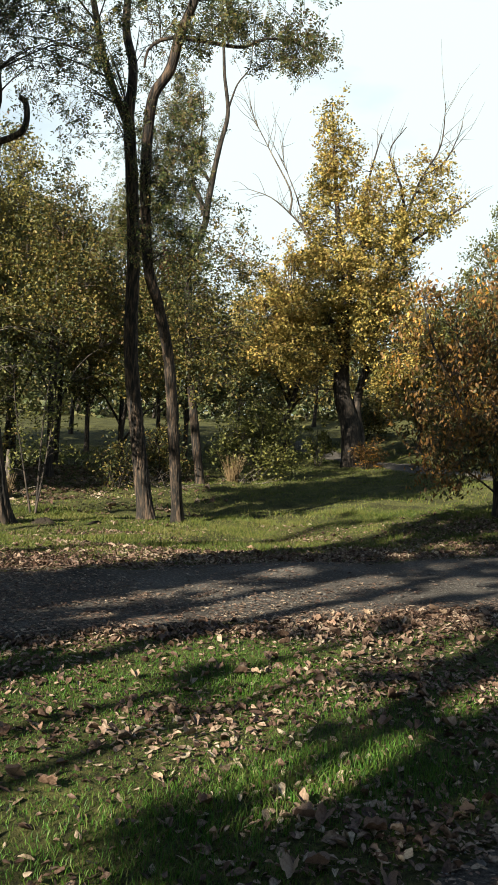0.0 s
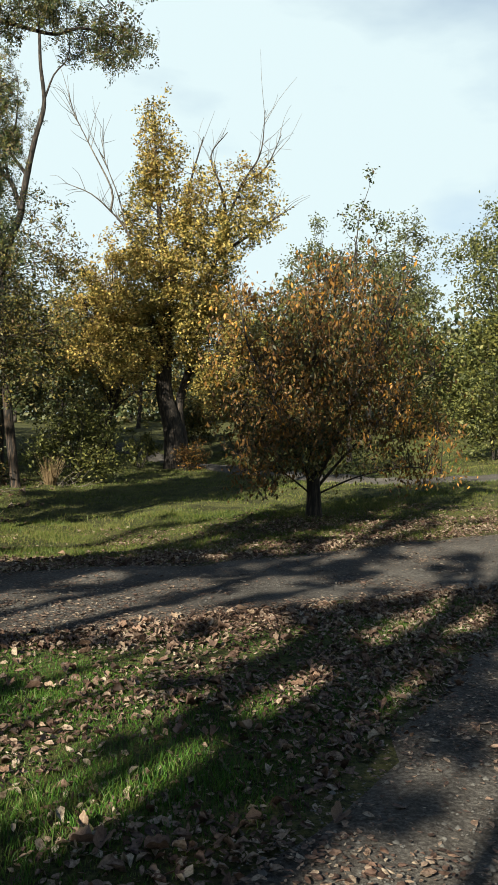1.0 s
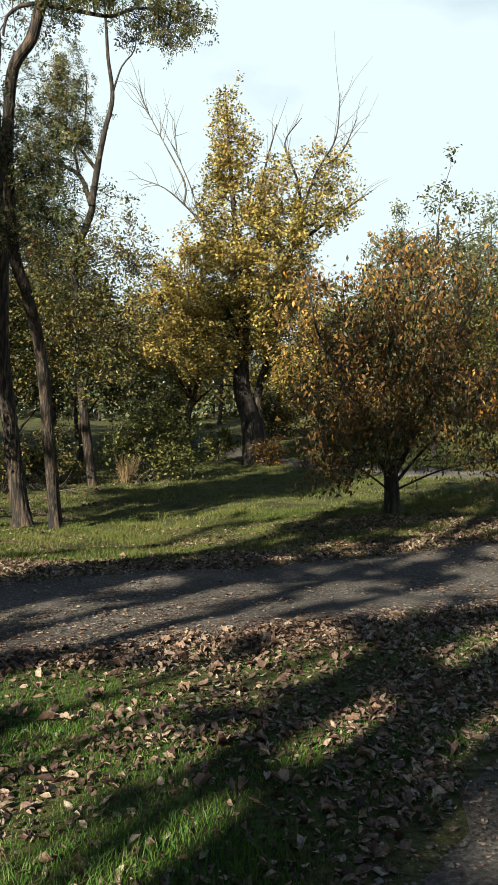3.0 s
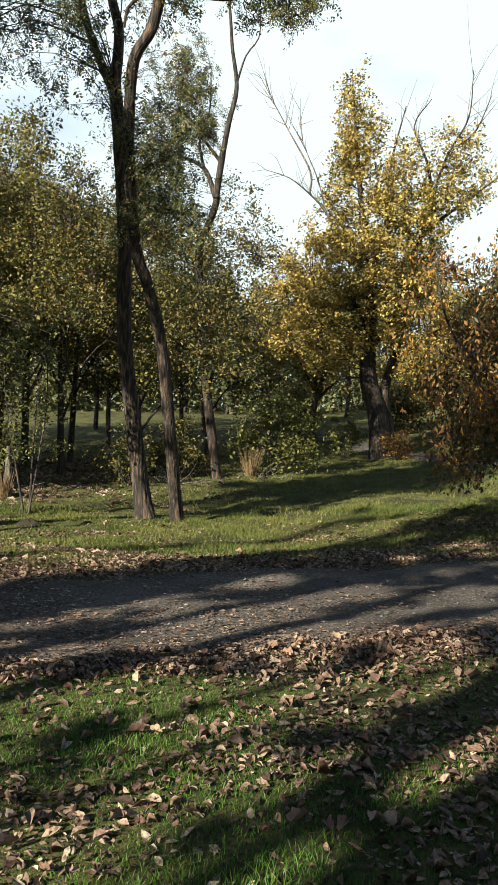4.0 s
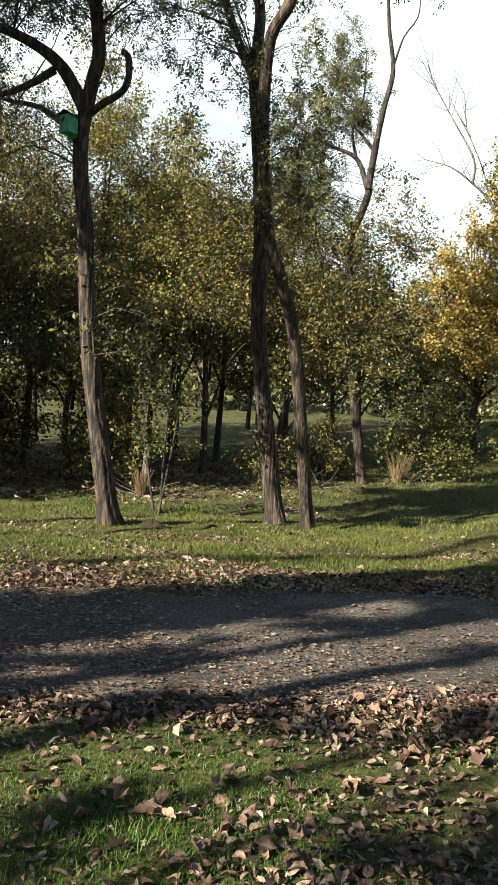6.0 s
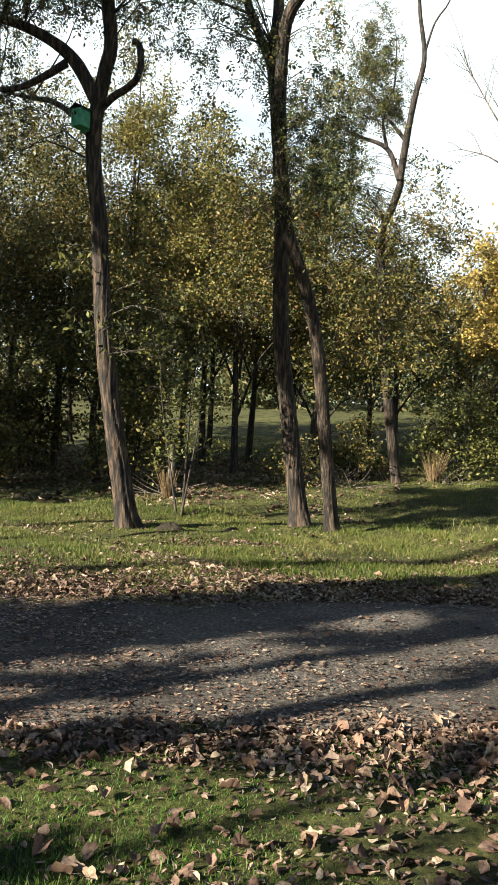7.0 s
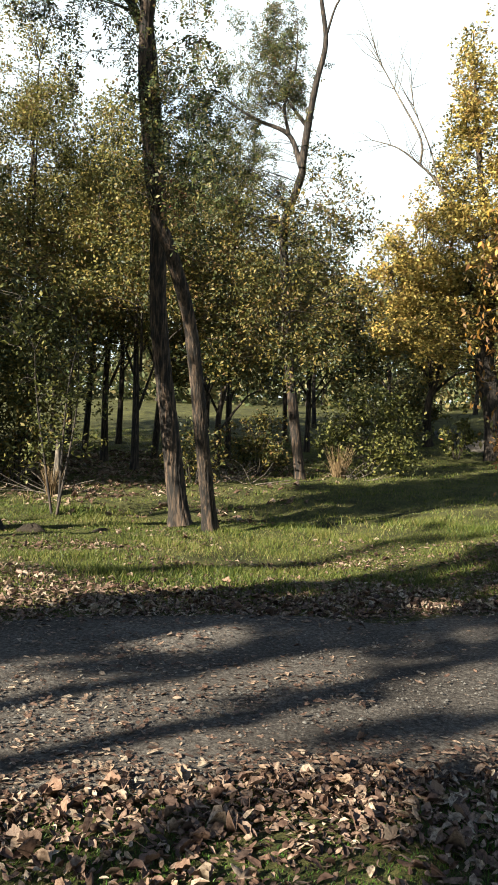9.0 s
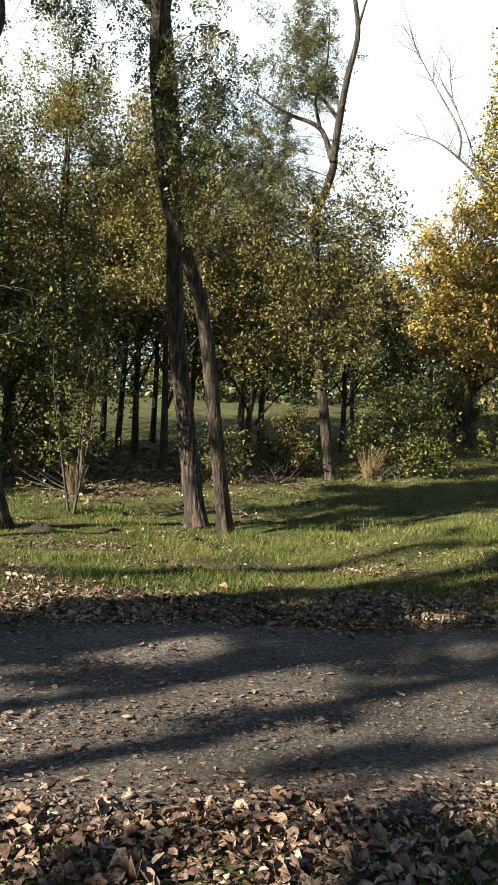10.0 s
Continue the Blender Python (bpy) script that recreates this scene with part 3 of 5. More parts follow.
def locust_c():
    o = (-1.55, 27.0, float(height(-1.55, 27.0)) - 0.1)
    t = thing("locust_tree", o, "bent locust with pale sunlit foot, shade-coloured upper trunk and forked open crown", "tree", "locust trees")
    trunk = shift([(-1.52, 27.0, -0.1), (-1.85, 26.8, 2.39), (-2.06, 26.5, 4.4), (-2.15, 26.3, 6.04), (-2.15, 26.0, 7.14), (-1.86, 25.8, 7.82), (-1.64, 25.6, 8.41), (-1.66, 25.5, 8.7)], o)
    r = shift([(-1.65, 25.52, 8.5), (-1.49, 25.3, 9.51), (-1.29, 25.1, 10.54), (-1.08, 25.0, 11.5), (-1.22, 24.8, 12.58), (-1.28, 24.6, 13.4), (-1.44, 24.4, 14.8)], o)
    rt = shift([(-1.09, 25.0, 11.6), (-0.82, 24.8, 12.33), (-0.46, 24.6, 12.74), (-0.41, 24.5, 13.4)], o)
    l1 = shift([(-1.66, 25.52, 8.5), (-2.03, 25.5, 9.35), (-2.8, 25.4, 9.7), (-3.29, 25.3, 9.96), (-3.8, 25.2, 10.3)], o)
    l2 = shift([(-1.52, 25.4, 9.5), (-2.13, 25.6, 10.31), (-2.6, 25.8, 11.01), (-3.23, 26.0, 11.36)], o)
    l3 = shift([(-2.03, 25.5, 9.35), (-2.14, 25.3, 10.08), (-1.87, 25.2, 10.91), (-1.84, 25.1, 12.1)], o)
    limb(t, "trunk", trunk[:3], 0.15, 0.125, MAT_LOCUST_BARK, 30, 0.08, 0.12, 0.4)
    # from here up the darker bark stands in for shade on the trunk
    limb(t, "shaded_upper_trunk", trunk[2:], 0.125, 0.10, MAT_DARK_BARK, 24, 0.08, 0.10)
    for pts, a, b in ((r, 0.11, 0.025), (rt, 0.035, 0.012), (l1, 0.09, 0.02), (l2, 0.06, 0.015), (l3, 0.05, 0.012)):
        limb(t, "limb", pts, a, b, MAT_DARK_BARK, 10, 0.15)
    crown_parts(t, [l1, l2, l3, trunk], shift3([(-3.1, 25.4, 10.4, 1.3, 1.0, 1.3), (-2.2, 25.5, 11.2, 1.0, 0.9, 1.2), (-3.6, 25.6, 8.2, 1.4, 1.2, 1.2), (-2.8, 26, 12.4, 0.9, 0.8, 0.8)], o),
                130, 34, 0.26, 0.22, MAT_LOCUST_LEAF, MAT_DARK_BARK, 0.4, 0.4, 0.3, 0.1, 0.009, feathered=True)
    crown_parts(t, [trunk, r], shift3([(-1.2, 25.4, 8.7, 0.9, 0.8, 0.35), (-1.0, 25.4, 7.0, 1.5, 1.0, 1.0), (-0.4, 25.6, 6.9, 0.9, 0.7, 0.3), (-2.6, 26.0, 6.0, 1.2, 1.0, 1.5), (-1.2, 25.6, 5.0, 1.2, 1.0, 1.2), (-2.6, 26.1, 4.0, 1.3, 0.9, 0.9), (-0.9, 26.0, 3.6, 1.0, 0.8, 0.9)], o),
                170, 70, 0.28, 0.11, MAT_WOOD_LEAF, MAT_DARK_BARK, 0.45, 0.2, 0.5, 0.1, 0.010, name="lower_crown")
    return t


locust_a()
locust_b()
locust_l()
locust_c()


def nest_box():
    o = (-5.10, 14.28, 6.10)
    t = thing("nest_box", o, "green painted wooden nest box fixed to a locust trunk", "nest box")
    t.rotation_euler = (0, 0, radians(-16))
    t.scale = (0.62, 0.64, 0.76)

    def board(name, x0, x1, y0, y1, z0, z1, mat, slope=0.0):
        bm = bmesh.new()
        bmesh.ops.create_cube(bm, size=1)
        for v in bm.verts:
            v.co = Vector((x0 + (v.co.x + 0.5) * (x1 - x0), y0 + (v.co.y + 0.5) * (y1 - y0), z0 + (v.co.z + 0.5) * (z1 - z0)))
            v.co.z += slope * v.co.x
        bmesh.ops.bevel(bm, geom=bm.edges[:], offset=0.004, segments=1, affect="EDGES")
        me = bpy.data.meshes.new(name)
        bm.to_mesh(me)
        bm.free()
        me.materials.append(mat)
        ob = new(name, me)
        ob.parent = t
        return ob
    board("front_board", -0.15, 0.15, -0.17, -0.15, 0.0, 0.36, MAT_GREEN_PAINT)
    board("back_board", -0.15, 0.15, 0.13, 0.15, -0.06, 0.42, MAT_GREEN_PAINT)
    board("side_board", -0.17, -0.15, -0.17, 0.15, 0.0, 0.36, MAT_GREEN_PAINT)
    board("side_board", 0.15, 0.17, -0.17, 0.15, 0.0, 0.36, MAT_GREEN_PAINT)
    board("floor_board", -0.15, 0.15, -0.15, 0.13, 0.0, 0.02, MAT_GREEN_PAINT)
    board("roof_board", -0.22, 0.0, -0.22, 0.17, 0.44, 0.46, MAT_DARK_BARK, 0.45)
    board("roof_board", 0.0, 0.22, -0.22, 0.17, 0.44, 0.46, MAT_DARK_BARK, -0.45)
    # entrance as a disc on the board, the hole's shade in its near-black colour
    v, f = tube([(-0.03, -0.1705, 0.25), (-0.03, -0.174, 0.25)], 0.032, 0.030, 16, 0.01)
    v = np.vstack([v, [[-0.03, -0.1745, 0.25]]])
    n = len(v) - 1
    cap = np.array([[n - 16 + i, n - 16 + (i + 1) % 16, n, n] for i in range(16)])
    mesh_object("entrance_hole", v, np.vstack([f, cap])[:, :4], MAT_DARK, t)


nest_box()

# ---------------- the golden tree ----------------


def golden_tree():
    o = (4.25, 34.0, float(height(4.25, 34.0)) - 0.15)
    t = thing("golden_tree", o, "big old tree with golden-yellow leaves and bare dead top branches", "tree")
    trunk = shift([(4.3, 34.0, 0.3), (4.15, 34.0, 2.3), (3.73, 34.0, 3.91), (3.69, 33.8, 5.99), (3.71, 33.5, 8.26), (3.27, 33.3, 10.03), (3.04, 33.0, 11.99), (2.84, 33.0, 14.02), (2.72, 33.0, 15.61)], o)
    stem = shift([(4.55, 34.1, 0.3), (4.6, 34.2, 1.8), (4.4, 34.2, 3.4), (4.9, 34.0, 5.5), (5.2, 33.8, 7.5)], o)
    b1 = shift([(2.9, 33.2, 8.3), (1.84, 32.5, 9.99), (1.2, 32.2, 10.59), (0.44, 32.0, 11.12), (-0.45, 32.0, 11.41)], o)
    b2 = shift([(1.2, 32.2, 10.59), (1.2, 32.0, 11.37), (0.36, 32.0, 12.88), (-0.36, 32.0, 14.17), (-0.7, 32.0, 14.8)], o)
    b3 = shift([(1.84, 32.5, 9.99), (1.5, 32.4, 11.2), (0.9, 32.3, 12.6), (0.75, 32.3, 13.8)], o)
    r1 = shift([(3.82, 33.8, 5.07), (4.81, 33.5, 6.92), (5.58, 33.3, 9.44), (6.32, 33.0, 12.13), (7.16, 33.0, 13.76), (7.31, 33.0, 15.58)], o)
    r2 = shift([(5.97, 33.2, 10.58), (5.64, 33.0, 12.1), (5.13, 33.0, 13.44), (5.77, 33.0, 14.49)], o)
    r3 = shift([(5.58, 33.3, 9.44), (7.07, 33.0, 10.58), (8.39, 33.0, 11.54)], o)
    r4 = shift([(6.6, 33.0, 12.6), (7.4, 32.9, 13.2), (8.0, 32.9, 14.6)], o)
    s1 = shift([(3.69, 33.8, 5.99), (2.6, 33.4, 7.2), (1.4, 33.0, 7.6), (0.3, 32.8, 7.2)], o)
    s2 = shift([(3.7, 33.6, 7.8), (4.2, 33.2, 9.8), (4.3, 33.0, 12.0), (4.8, 33.0, 14.2)], o)
    limb(t, "trunk", trunk[:6], 0.46, 0.14, MAT_DARK_BARK, 36, 0.12, 0.11, 0.35)
    limb(t, "limb", trunk[5:], 0.13, 0.012, MAT_DARK_BARK, 10, 0.2)
    limb(t, "stem", stem, 0.26, 0.10, MAT_DARK_BARK, 20, 0.15, 0.08, 0.3)
    for pts, a, b, mt in ((b1, 0.08, 0.012, MAT_GREY_BARK), (b2, 0.045, 0.008, MAT_GREY_BARK), (b3, 0.035, 0.008, MAT_GREY_BARK), (r1, 0.15, 0.012, MAT_DARK_BARK), (r2, 0.08, 0.015, MAT_DARK_BARK),
                          (r3, 0.10, 0.02, MAT_DARK_BARK), (r4, 0.05, 0.012, MAT_DARK_BARK), (s1, 0.14, 0.03, MAT_DARK_BARK), (s2, 0.12, 0.02, MAT_DARK_BARK)):
        limb(t, "limb", pts, a, b, mt, 8, 0.25)
    tw = []
    for line, n, ln in ((b1, 14, 1.0), (b2, 16, 1.1), (b3, 10, 0.9), (r1, 14, 1.2), (r2, 9, 1.0), (r3, 8, 1.0), (r4, 8, 0.9), (s2, 6, 1.2)):
        c = smooth_line(line, 0.2)
        for i in rng.integers(len(c) // 2, len(c), n):
            d = c[min(i + 1, len(c) - 1)] - c[i - 1]
            d = d / np.linalg.norm(d) + rng.normal(0, 0.55, 3) + np.array([0, 0, 0.35])
            L = ln * rng.uniform(0.4, 1.2)
            e = c[i] + d * L
            tw.append(tube([c[i], (c[i] + e) / 2 + rng.normal(0, 0.08, 3), e], 0.014, 0.005, 3, 0.4))
    tagged(mesh_object("bare_branchwork", *join(tw), MAT_GREY_BARK, t), kind="stuff")
    lines = [trunk, r1, r2, r3, s1, s2, stem]
    crown_parts(t, lines, shift3([(2.6, 33.4, 8.0, 2.0, 1.7, 1.9), (4.6, 33.2, 9.0, 2.0, 1.6, 2.0), (2.9, 33.2, 11.4, 1.0, 1.0, 1.8), (2.8, 33.0, 13.4, 1.0, 0.8, 1.5), (2.75, 33, 15.2, 0.35, 0.35, 0.8),
                                  (5.2, 33.2, 6.4, 2.0, 1.7, 1.6), (1.2, 33.2, 6.3, 1.5, 1.3, 1.5), (6.3, 33.1, 10.6, 1.2, 1.1, 1.1), (0.4, 33.0, 7.6, 0.9, 0.9, 0.7), (2.3, 33.2, 4.9, 1.2, 1.2, 1.0), (5.8, 33.2, 4.4, 1.2, 1.2, 0.8), (4.9, 33.0, 10.8, 1.2, 1.0, 1.1), (1.9, 33.1, 9.9, 1.0, 0.9, 1.2), (3.5, 33.0, 12.2, 0.9, 0.8, 1.4)], o),
                620, 100, 0.30, 0.125, MAT_GOLD_LEAF, MAT_DARK_BARK, 0.6, 0.1, 0.5, 0.15, 0.02, 6.0)
    crown_parts(t, lines, shift3([(6.9, 33.0, 12.6, 0.9, 0.7, 1.0), (7.6, 33.0, 11.2, 0.9, 0.8, 0.7), (5.2, 33.0, 12.4, 0.5, 0.5, 0.8), (4.4, 33.0, 11.6, 0.8, 0.7, 1.4), (2.9, 33.0, 13.2, 0.8, 0.7, 1.6), (2.75, 33.0, 15.0, 0.4, 0.4, 0.9)], o),
                110, 60, 0.28, 0.125, MAT_GOLD_LEAF, MAT_DARK_BARK, 0.6, 0.1, 0.5, 0.1, 0.016, 5.0, "upper_crown")


golden_tree()

# ---------------- the orange shrub-tree by the track ----------------


def orange_tree():
    bx, by = 4.75, 15.4
    o = (bx, by, float(height(bx, by)) - 0.05)
    t = thing("orange_tree", o, "low many-stemmed tree with hanging orange and bronze leaves", "tree")
    bole = [(0.02, 0, -0.05), (0.0, 0, 0.45), (-0.03, 0, 0.85)]
    limb(t, "trunk", bole, 0.15, 0.12, MAT_DARK_BARK, 24, 0.06, 0.08, 0.35)
    stems = [[(-0.03, 0, 0.7), (-0.12, 0.05, 1.6), (-0.10, 0.1, 2.9), (0.05, 0.1, 4.0), (0.1, 0.1, 5.0)],
             [(0.0, 0, 0.7), (0.35, -0.1, 1.5), (0.75, -0.2, 2.6), (1.25, -0.3, 3.7), (1.65, -0.3, 4.9)],
             [(-0.05, 0, 0.7), (-0.55, -0.2, 1.5), (-1.0, -0.4, 2.3), (-1.5, -0.5, 3.2), (-1.7, -0.5, 4.0)],
             [(0.03, 0, 0.6), (0.6, 0.2, 1.2), (1.3, 0.3, 1.9), (2.0, 0.3, 2.6), (2.5, 0.2, 3.0)],
             [(-0.05, 0, 0.65), (-0.45, 0.4, 1.8), (-0.7, 0.7, 3.0), (-0.8, 0.8, 4.2)],
             [(0.0, 0, 0.7), (0.3, 0.5, 1.9), (0.6, 0.9, 3.2), (0.8, 1.1, 4.4)],
             [(0.05, 0, 0.5), (0.8, -0.4, 0.9), (1.7, -0.6, 1.1), (2.3, -0.7, 1.0)],
             [(-0.05, 0, 0.5), (-0.7, -0.3, 0.9), (-1.2, -0.6, 1.0), (-1.6, -0.7, 0.9)]]
    for i, s in enumerate(stems):
        limb(t, "stem", s, (0.06, 0.055, 0.05, 0.035, 0.04, 0.04, 0.02, 0.02)[i], 0.010, MAT_DARK_BARK, 10, 0.12, 0.05)
    crown_parts(t, stems, [(-0.5, 0, 3.5, 1.5, 1.3, 1.2), (0.7, 0, 3.6, 1.5, 1.3, 1.2), (-1.1, -0.1, 2.5, 1.2, 1.2, 1.0), (1.4, 0, 2.5, 1.3, 1.2, 0.9), (0.1, 0.1, 2.6, 1.4, 1.4, 1.0), (1.9, -0.1, 1.6, 0.9, 0.9, 0.8), (-1.2, -0.3, 1.5, 0.9, 0.8, 0.7), (0.3, -0.3, 1.6, 0.9, 0.6, 0.5), (0.1, 0.1, 4.4, 1.0, 0.9, 0.7)],
                320, 40, 0.24, 0.10, MAT_ORANGE_LEAF, MAT_DARK_BARK, 0.42, 0.75, 0.1, 0.15, 0.012, 4.0)
    crown_parts(t, stems, [(0.2, 0.1, 4.9, 0.6, 0.5, 0.4), (1.6, -0.2, 4.7, 0.35, 0.3, 0.5), (-1.6, -0.4, 4.0, 0.4, 0.4, 0.4)],
                22, 14, 0.24, 0.12, MAT_ORANGE_LEAF, MAT_DARK_BARK, 0.42, 0.3, 0.3, 0.1, 0.010, 4.0, "top_sprays")
    crown_parts(t, stems, [(-0.1, -0.5, 1.35, 1.2, 0.5, 0.55), (0.9, -0.4, 1.5, 0.9, 0.5, 0.5)],
                44, 34, 0.22, 0.09, MAT_WOOD_LEAF, MAT_DARK_BARK, 0.42, 0.7, 0.2, 0.1, 0.008, 4.0, "skirt")
    crown_parts(t, stems, [(2.0, -0.5, 1.15, 0.7, 0.5, 0.4), (-1.2, -0.6, 1.1, 0.6, 0.5, 0.4), (-0.2, -0.7, 1.9, 0.6, 0.4, 0.5)],
                60, 34, 0.24, 0.10, MAT_ORANGE_LEAF, MAT_DARK_BARK, 0.42, 0.7, 0.2, 0.1, 0.010, 4.0, "low_sprays")


orange_tree()

# ---------------- generic trees and shrubs ----------------


def broad_tree(place, tall, wide, leaf_mat, label, name="tree", clear=0.25, clumps=120, per=70, leaf=0.2, trunk_r=0.16, category="tree", group="", bark=None, lean=0.0, spread=None, aspect=0.55):
    """A tree with a tapered trunk, limbs and an uneven crown, built at its own place."""
    bark = bark or MAT_DARK_BARK
    o = (place[0], place[1], float(height(*place)) - 0.1)
    t = thing(name, o, label, category, group)
    top = np.array([lean, rng.normal(0, 0.3), tall * 0.86])
    trunk = [(0, 0, -0.1), tuple(top * 0.3 + rng.normal(0, 0.12, 3)), tuple(top * 0.62 + rng.normal(0, 0.2, 3)), tuple(top)]
    limb(t, "trunk", trunk, trunk_r, trunk_r * 0.15, bark, 12, 0.4, 0.06, 0.3)
    lines, blobs = [trunk], []
    k = 7
    for i in range(k):
        a = i * 2.4 + rng.uniform(-0.5, 0.5)
        z0 = tall * (clear + (0.62 - clear) * i / k)
        s = np.array(trunk[1]) * 0 + top * (z0 / (tall * 0.86))
        r = wide * rng.uniform(0.55, 0.95) * (0.75 if i > 4 else 1)
        e = np.array([s[0] + math.cos(a) * r, s[1] + math.sin(a) * r, z0 + tall * rng.uniform(0.10, 0.26)])
        line = [tuple(s), tuple((s + e) / 2 + np.array([0, 0, 0.06 * tall])), tuple(e)]
        limb(t, "limb", line, trunk_r * 0.42, 0.015, bark, 6, 0.5)
        lines.append(line)
        q = wide * rng.uniform(0.34, 0.52)
        blobs.append((*e, q, q, q * rng.uniform(0.6, 0.9)))
    blobs.append((top[0], top[1], tall * 0.86, wide * 0.42, wide * 0.42, tall * 0.14))
    blobs.append((top[0] * 0.7, top[1] * 0.7, tall * 0.62, wide * 0.6, wide * 0.6, tall * 0.2))
    crown_parts(t, lines, blobs, clumps, per, spread or wide * 0.16, leaf, leaf_mat, bark, aspect, 0.15, 0.45, 0.35, 0.018, wide * 2, sub=2)
    return t


def shrub(place, tall, wide, leaf_mat, label, clumps=60, per=60, leaf=0.13, name="shrub", group="", stems=6):
    o = (place[0], place[1], float(height(*place)) - 0.05)
    t = thing(name, o, label, "shrub", group)
    lines = []
    for i in range(stems):
        a = i * 2.4 + rng.uniform(0, 1)
        e = np.array([math.cos(a) * wide * 0.6, math.sin(a) * wide * 0.6, tall * rng.uniform(0.6, 0.95)])
        line = [(0.05 * math.cos(a), 0.05 * math.sin(a), -0.05), tuple(e * 0.5 + np.array([0, 0, 0.1 * tall]) + rng.normal(0, 0.05 * tall, 3)), tuple(e)]
        limb(t, "stem", line, 0.012 + 0.004 * tall, 0.006, MAT_DARK_BARK, 6, 0.25, 0.04)
        lines.append(line)
    blobs = [(0, 0, tall * 0.55, wide * 0.8, wide * 0.8, tall * 0.42), (wide * 0.4, 0, tall * 0.4, wide * 0.6, wide * 0.5, tall * 0.3), (-wide * 0.4, 0.1, tall * 0.45, wide * 0.55, wide * 0.5, tall * 0.33), (0.1 * wide, 0, tall * 0.82, wide * 0.4, wide * 0.4, tall * 0.2)]
    crown_parts(t, lines, blobs, clumps, per, 0.2 * wide, leaf, leaf_mat, MAT_DARK_BARK, 0.5, 0.1, 0.45, 0.3, 0.012, wide * 3, sub=2)
    return t


# the wood on the left, behind the locusts
DENSE, THIN, DARK, SLIM = ("dense woodland tree with green and yellowing leaves", "woodland tree with thin golden-green crown",
                           "tall dark green tree rising over the wood", "slender woodland tree with mixed autumn leaves")
for place, tall, wide, mat, lb, n in (
        ((-11.8, 25.2), 11.5, 3.0, MAT_WOOD_LEAF, DENSE, 190), ((-10.8, 28.2), 15.0, 2.6, MAT_OLIVE_LEAF, THIN, 190), ((-8.2, 28.6), 11.8, 2.5, MAT_OLIVE_LEAF, THIN, 150),
        ((-6.4, 26.6), 9.4, 2.6, MAT_WOOD_LEAF, "low dark woodland tree with twin stems", 170),
        ((-9.0, 22.8), 6.4, 2.3, MAT_WOOD_LEAF, "low bushy tree at the shaded wood edge", 160),
        ((-13.0, 22.5), 9.5, 2.8, MAT_WOOD_LEAF, DENSE, 180), ((-15.5, 28.5), 15.0, 3.4, MAT_OLIVE_LEAF, THIN, 170),
        ((-5.0, 32.0), 11.0, 2.7, MAT_OLIVE_LEAF, THIN, 150), ((-12.0, 34.0), 14.0, 3.4, MAT_LOCUST_LEAF, DARK, 150),
        ((-10.3, 35.0), 14.8, 2.8, MAT_LOCUST_LEAF, DARK, 150), ((-2.8, 36.0), 8.6, 2.4, MAT_WOOD_LEAF, SLIM, 130),
        ((-17.5, 24.0), 11.0, 3.4, MAT_WOOD_LEAF, DENSE, 130), ((-4.0, 46.0), 10.0, 3.4, MAT_WOOD_LEAF, SLIM, 120),
        ((-10.0, 46.0), 13.0, 4.0, MAT_WOOD_LEAF, DENSE, 130), ((-7.2, 30.5), 11.8, 2.4, MAT_WOOD_LEAF, DENSE, 150),
        ((-10.2, 31.5), 12.4, 2.8, MAT_OLIVE_LEAF, THIN, 150), ((-4.4, 28.6), 6.4, 1.8, MAT_WOOD_LEAF, SLIM, 110),
        # the last three, in dark leaf, are added to blacken the wood's gaps
        ((-14.2, 37.0), 12.0, 3.4, MAT_WOOD_LEAF, DENSE, 120), ((-19.5, 33.0), 13.0, 3.8, MAT_WOOD_LEAF, DENSE, 120), ((-7.5, 38.0), 11.0, 3.2, MAT_LOCUST_LEAF, DENSE, 150), ((-4.4, 40.0), 10.0, 3.0, MAT_LOCUST_LEAF, DENSE, 140), ((-16.5, 34.5), 12.0, 3.2, MAT_LOCUST_LEAF, DENSE, 140)):
    broad_tree(place, tall, wide, mat, lb, "woodland_tree", 0.2, n, 135 if place[1] < 32.5 else 66, 0.106 if place[1] < 32.5 else 0.17, 0.13, "tree", "trees of the wood")

# beside and behind the golden tree
broad_tree((1.85, 40.0), 7.5, 2.4, MAT_GOLD_LEAF, "small golden-leaved tree with dark short trunk", "small_tree", 0.3, 110, 75, 0.18, 0.22)
broad_tree((7.8, 38.0), 6.5, 2.6, MAT_GOLD_LEAF, "small yellow-leaved tree on the grass slope", "small_tree", 0.2, 110, 75, 0.18, 0.15)
broad_tree((-0.8, 52.0), 9.0, 3.6, MAT_PALE_LEAF, "pale green tree beyond the clearing, haze put into its leaf colour", "far_tree", 0.15, 110, 75, 0.26, 0.16, "tree", "far trees")
broad_tree((4.5, 58.0), 10.5, 4.0, MAT_PALE_LEAF, "pale green tree beyond the clearing, haze put into its leaf colour", "far_tree", 0.15, 110, 75, 0.28, 0.16, "tree", "far trees")
broad_tree((10.8, 31.0), 11.5, 2.4, MAT_LOCUST_LEAF, "slender thin-leaved tree with bare twig tips", "slender_tree", 0.4, 55, 45, 0.15, 0.10)
broad_tree((13.5, 36.0), 10.8, 2.4, MAT_PALE_LEAF, "slender thin-leaved tree with bare twig tips", "slender_tree", 0.4, 45, 40, 0.15, 0.10)

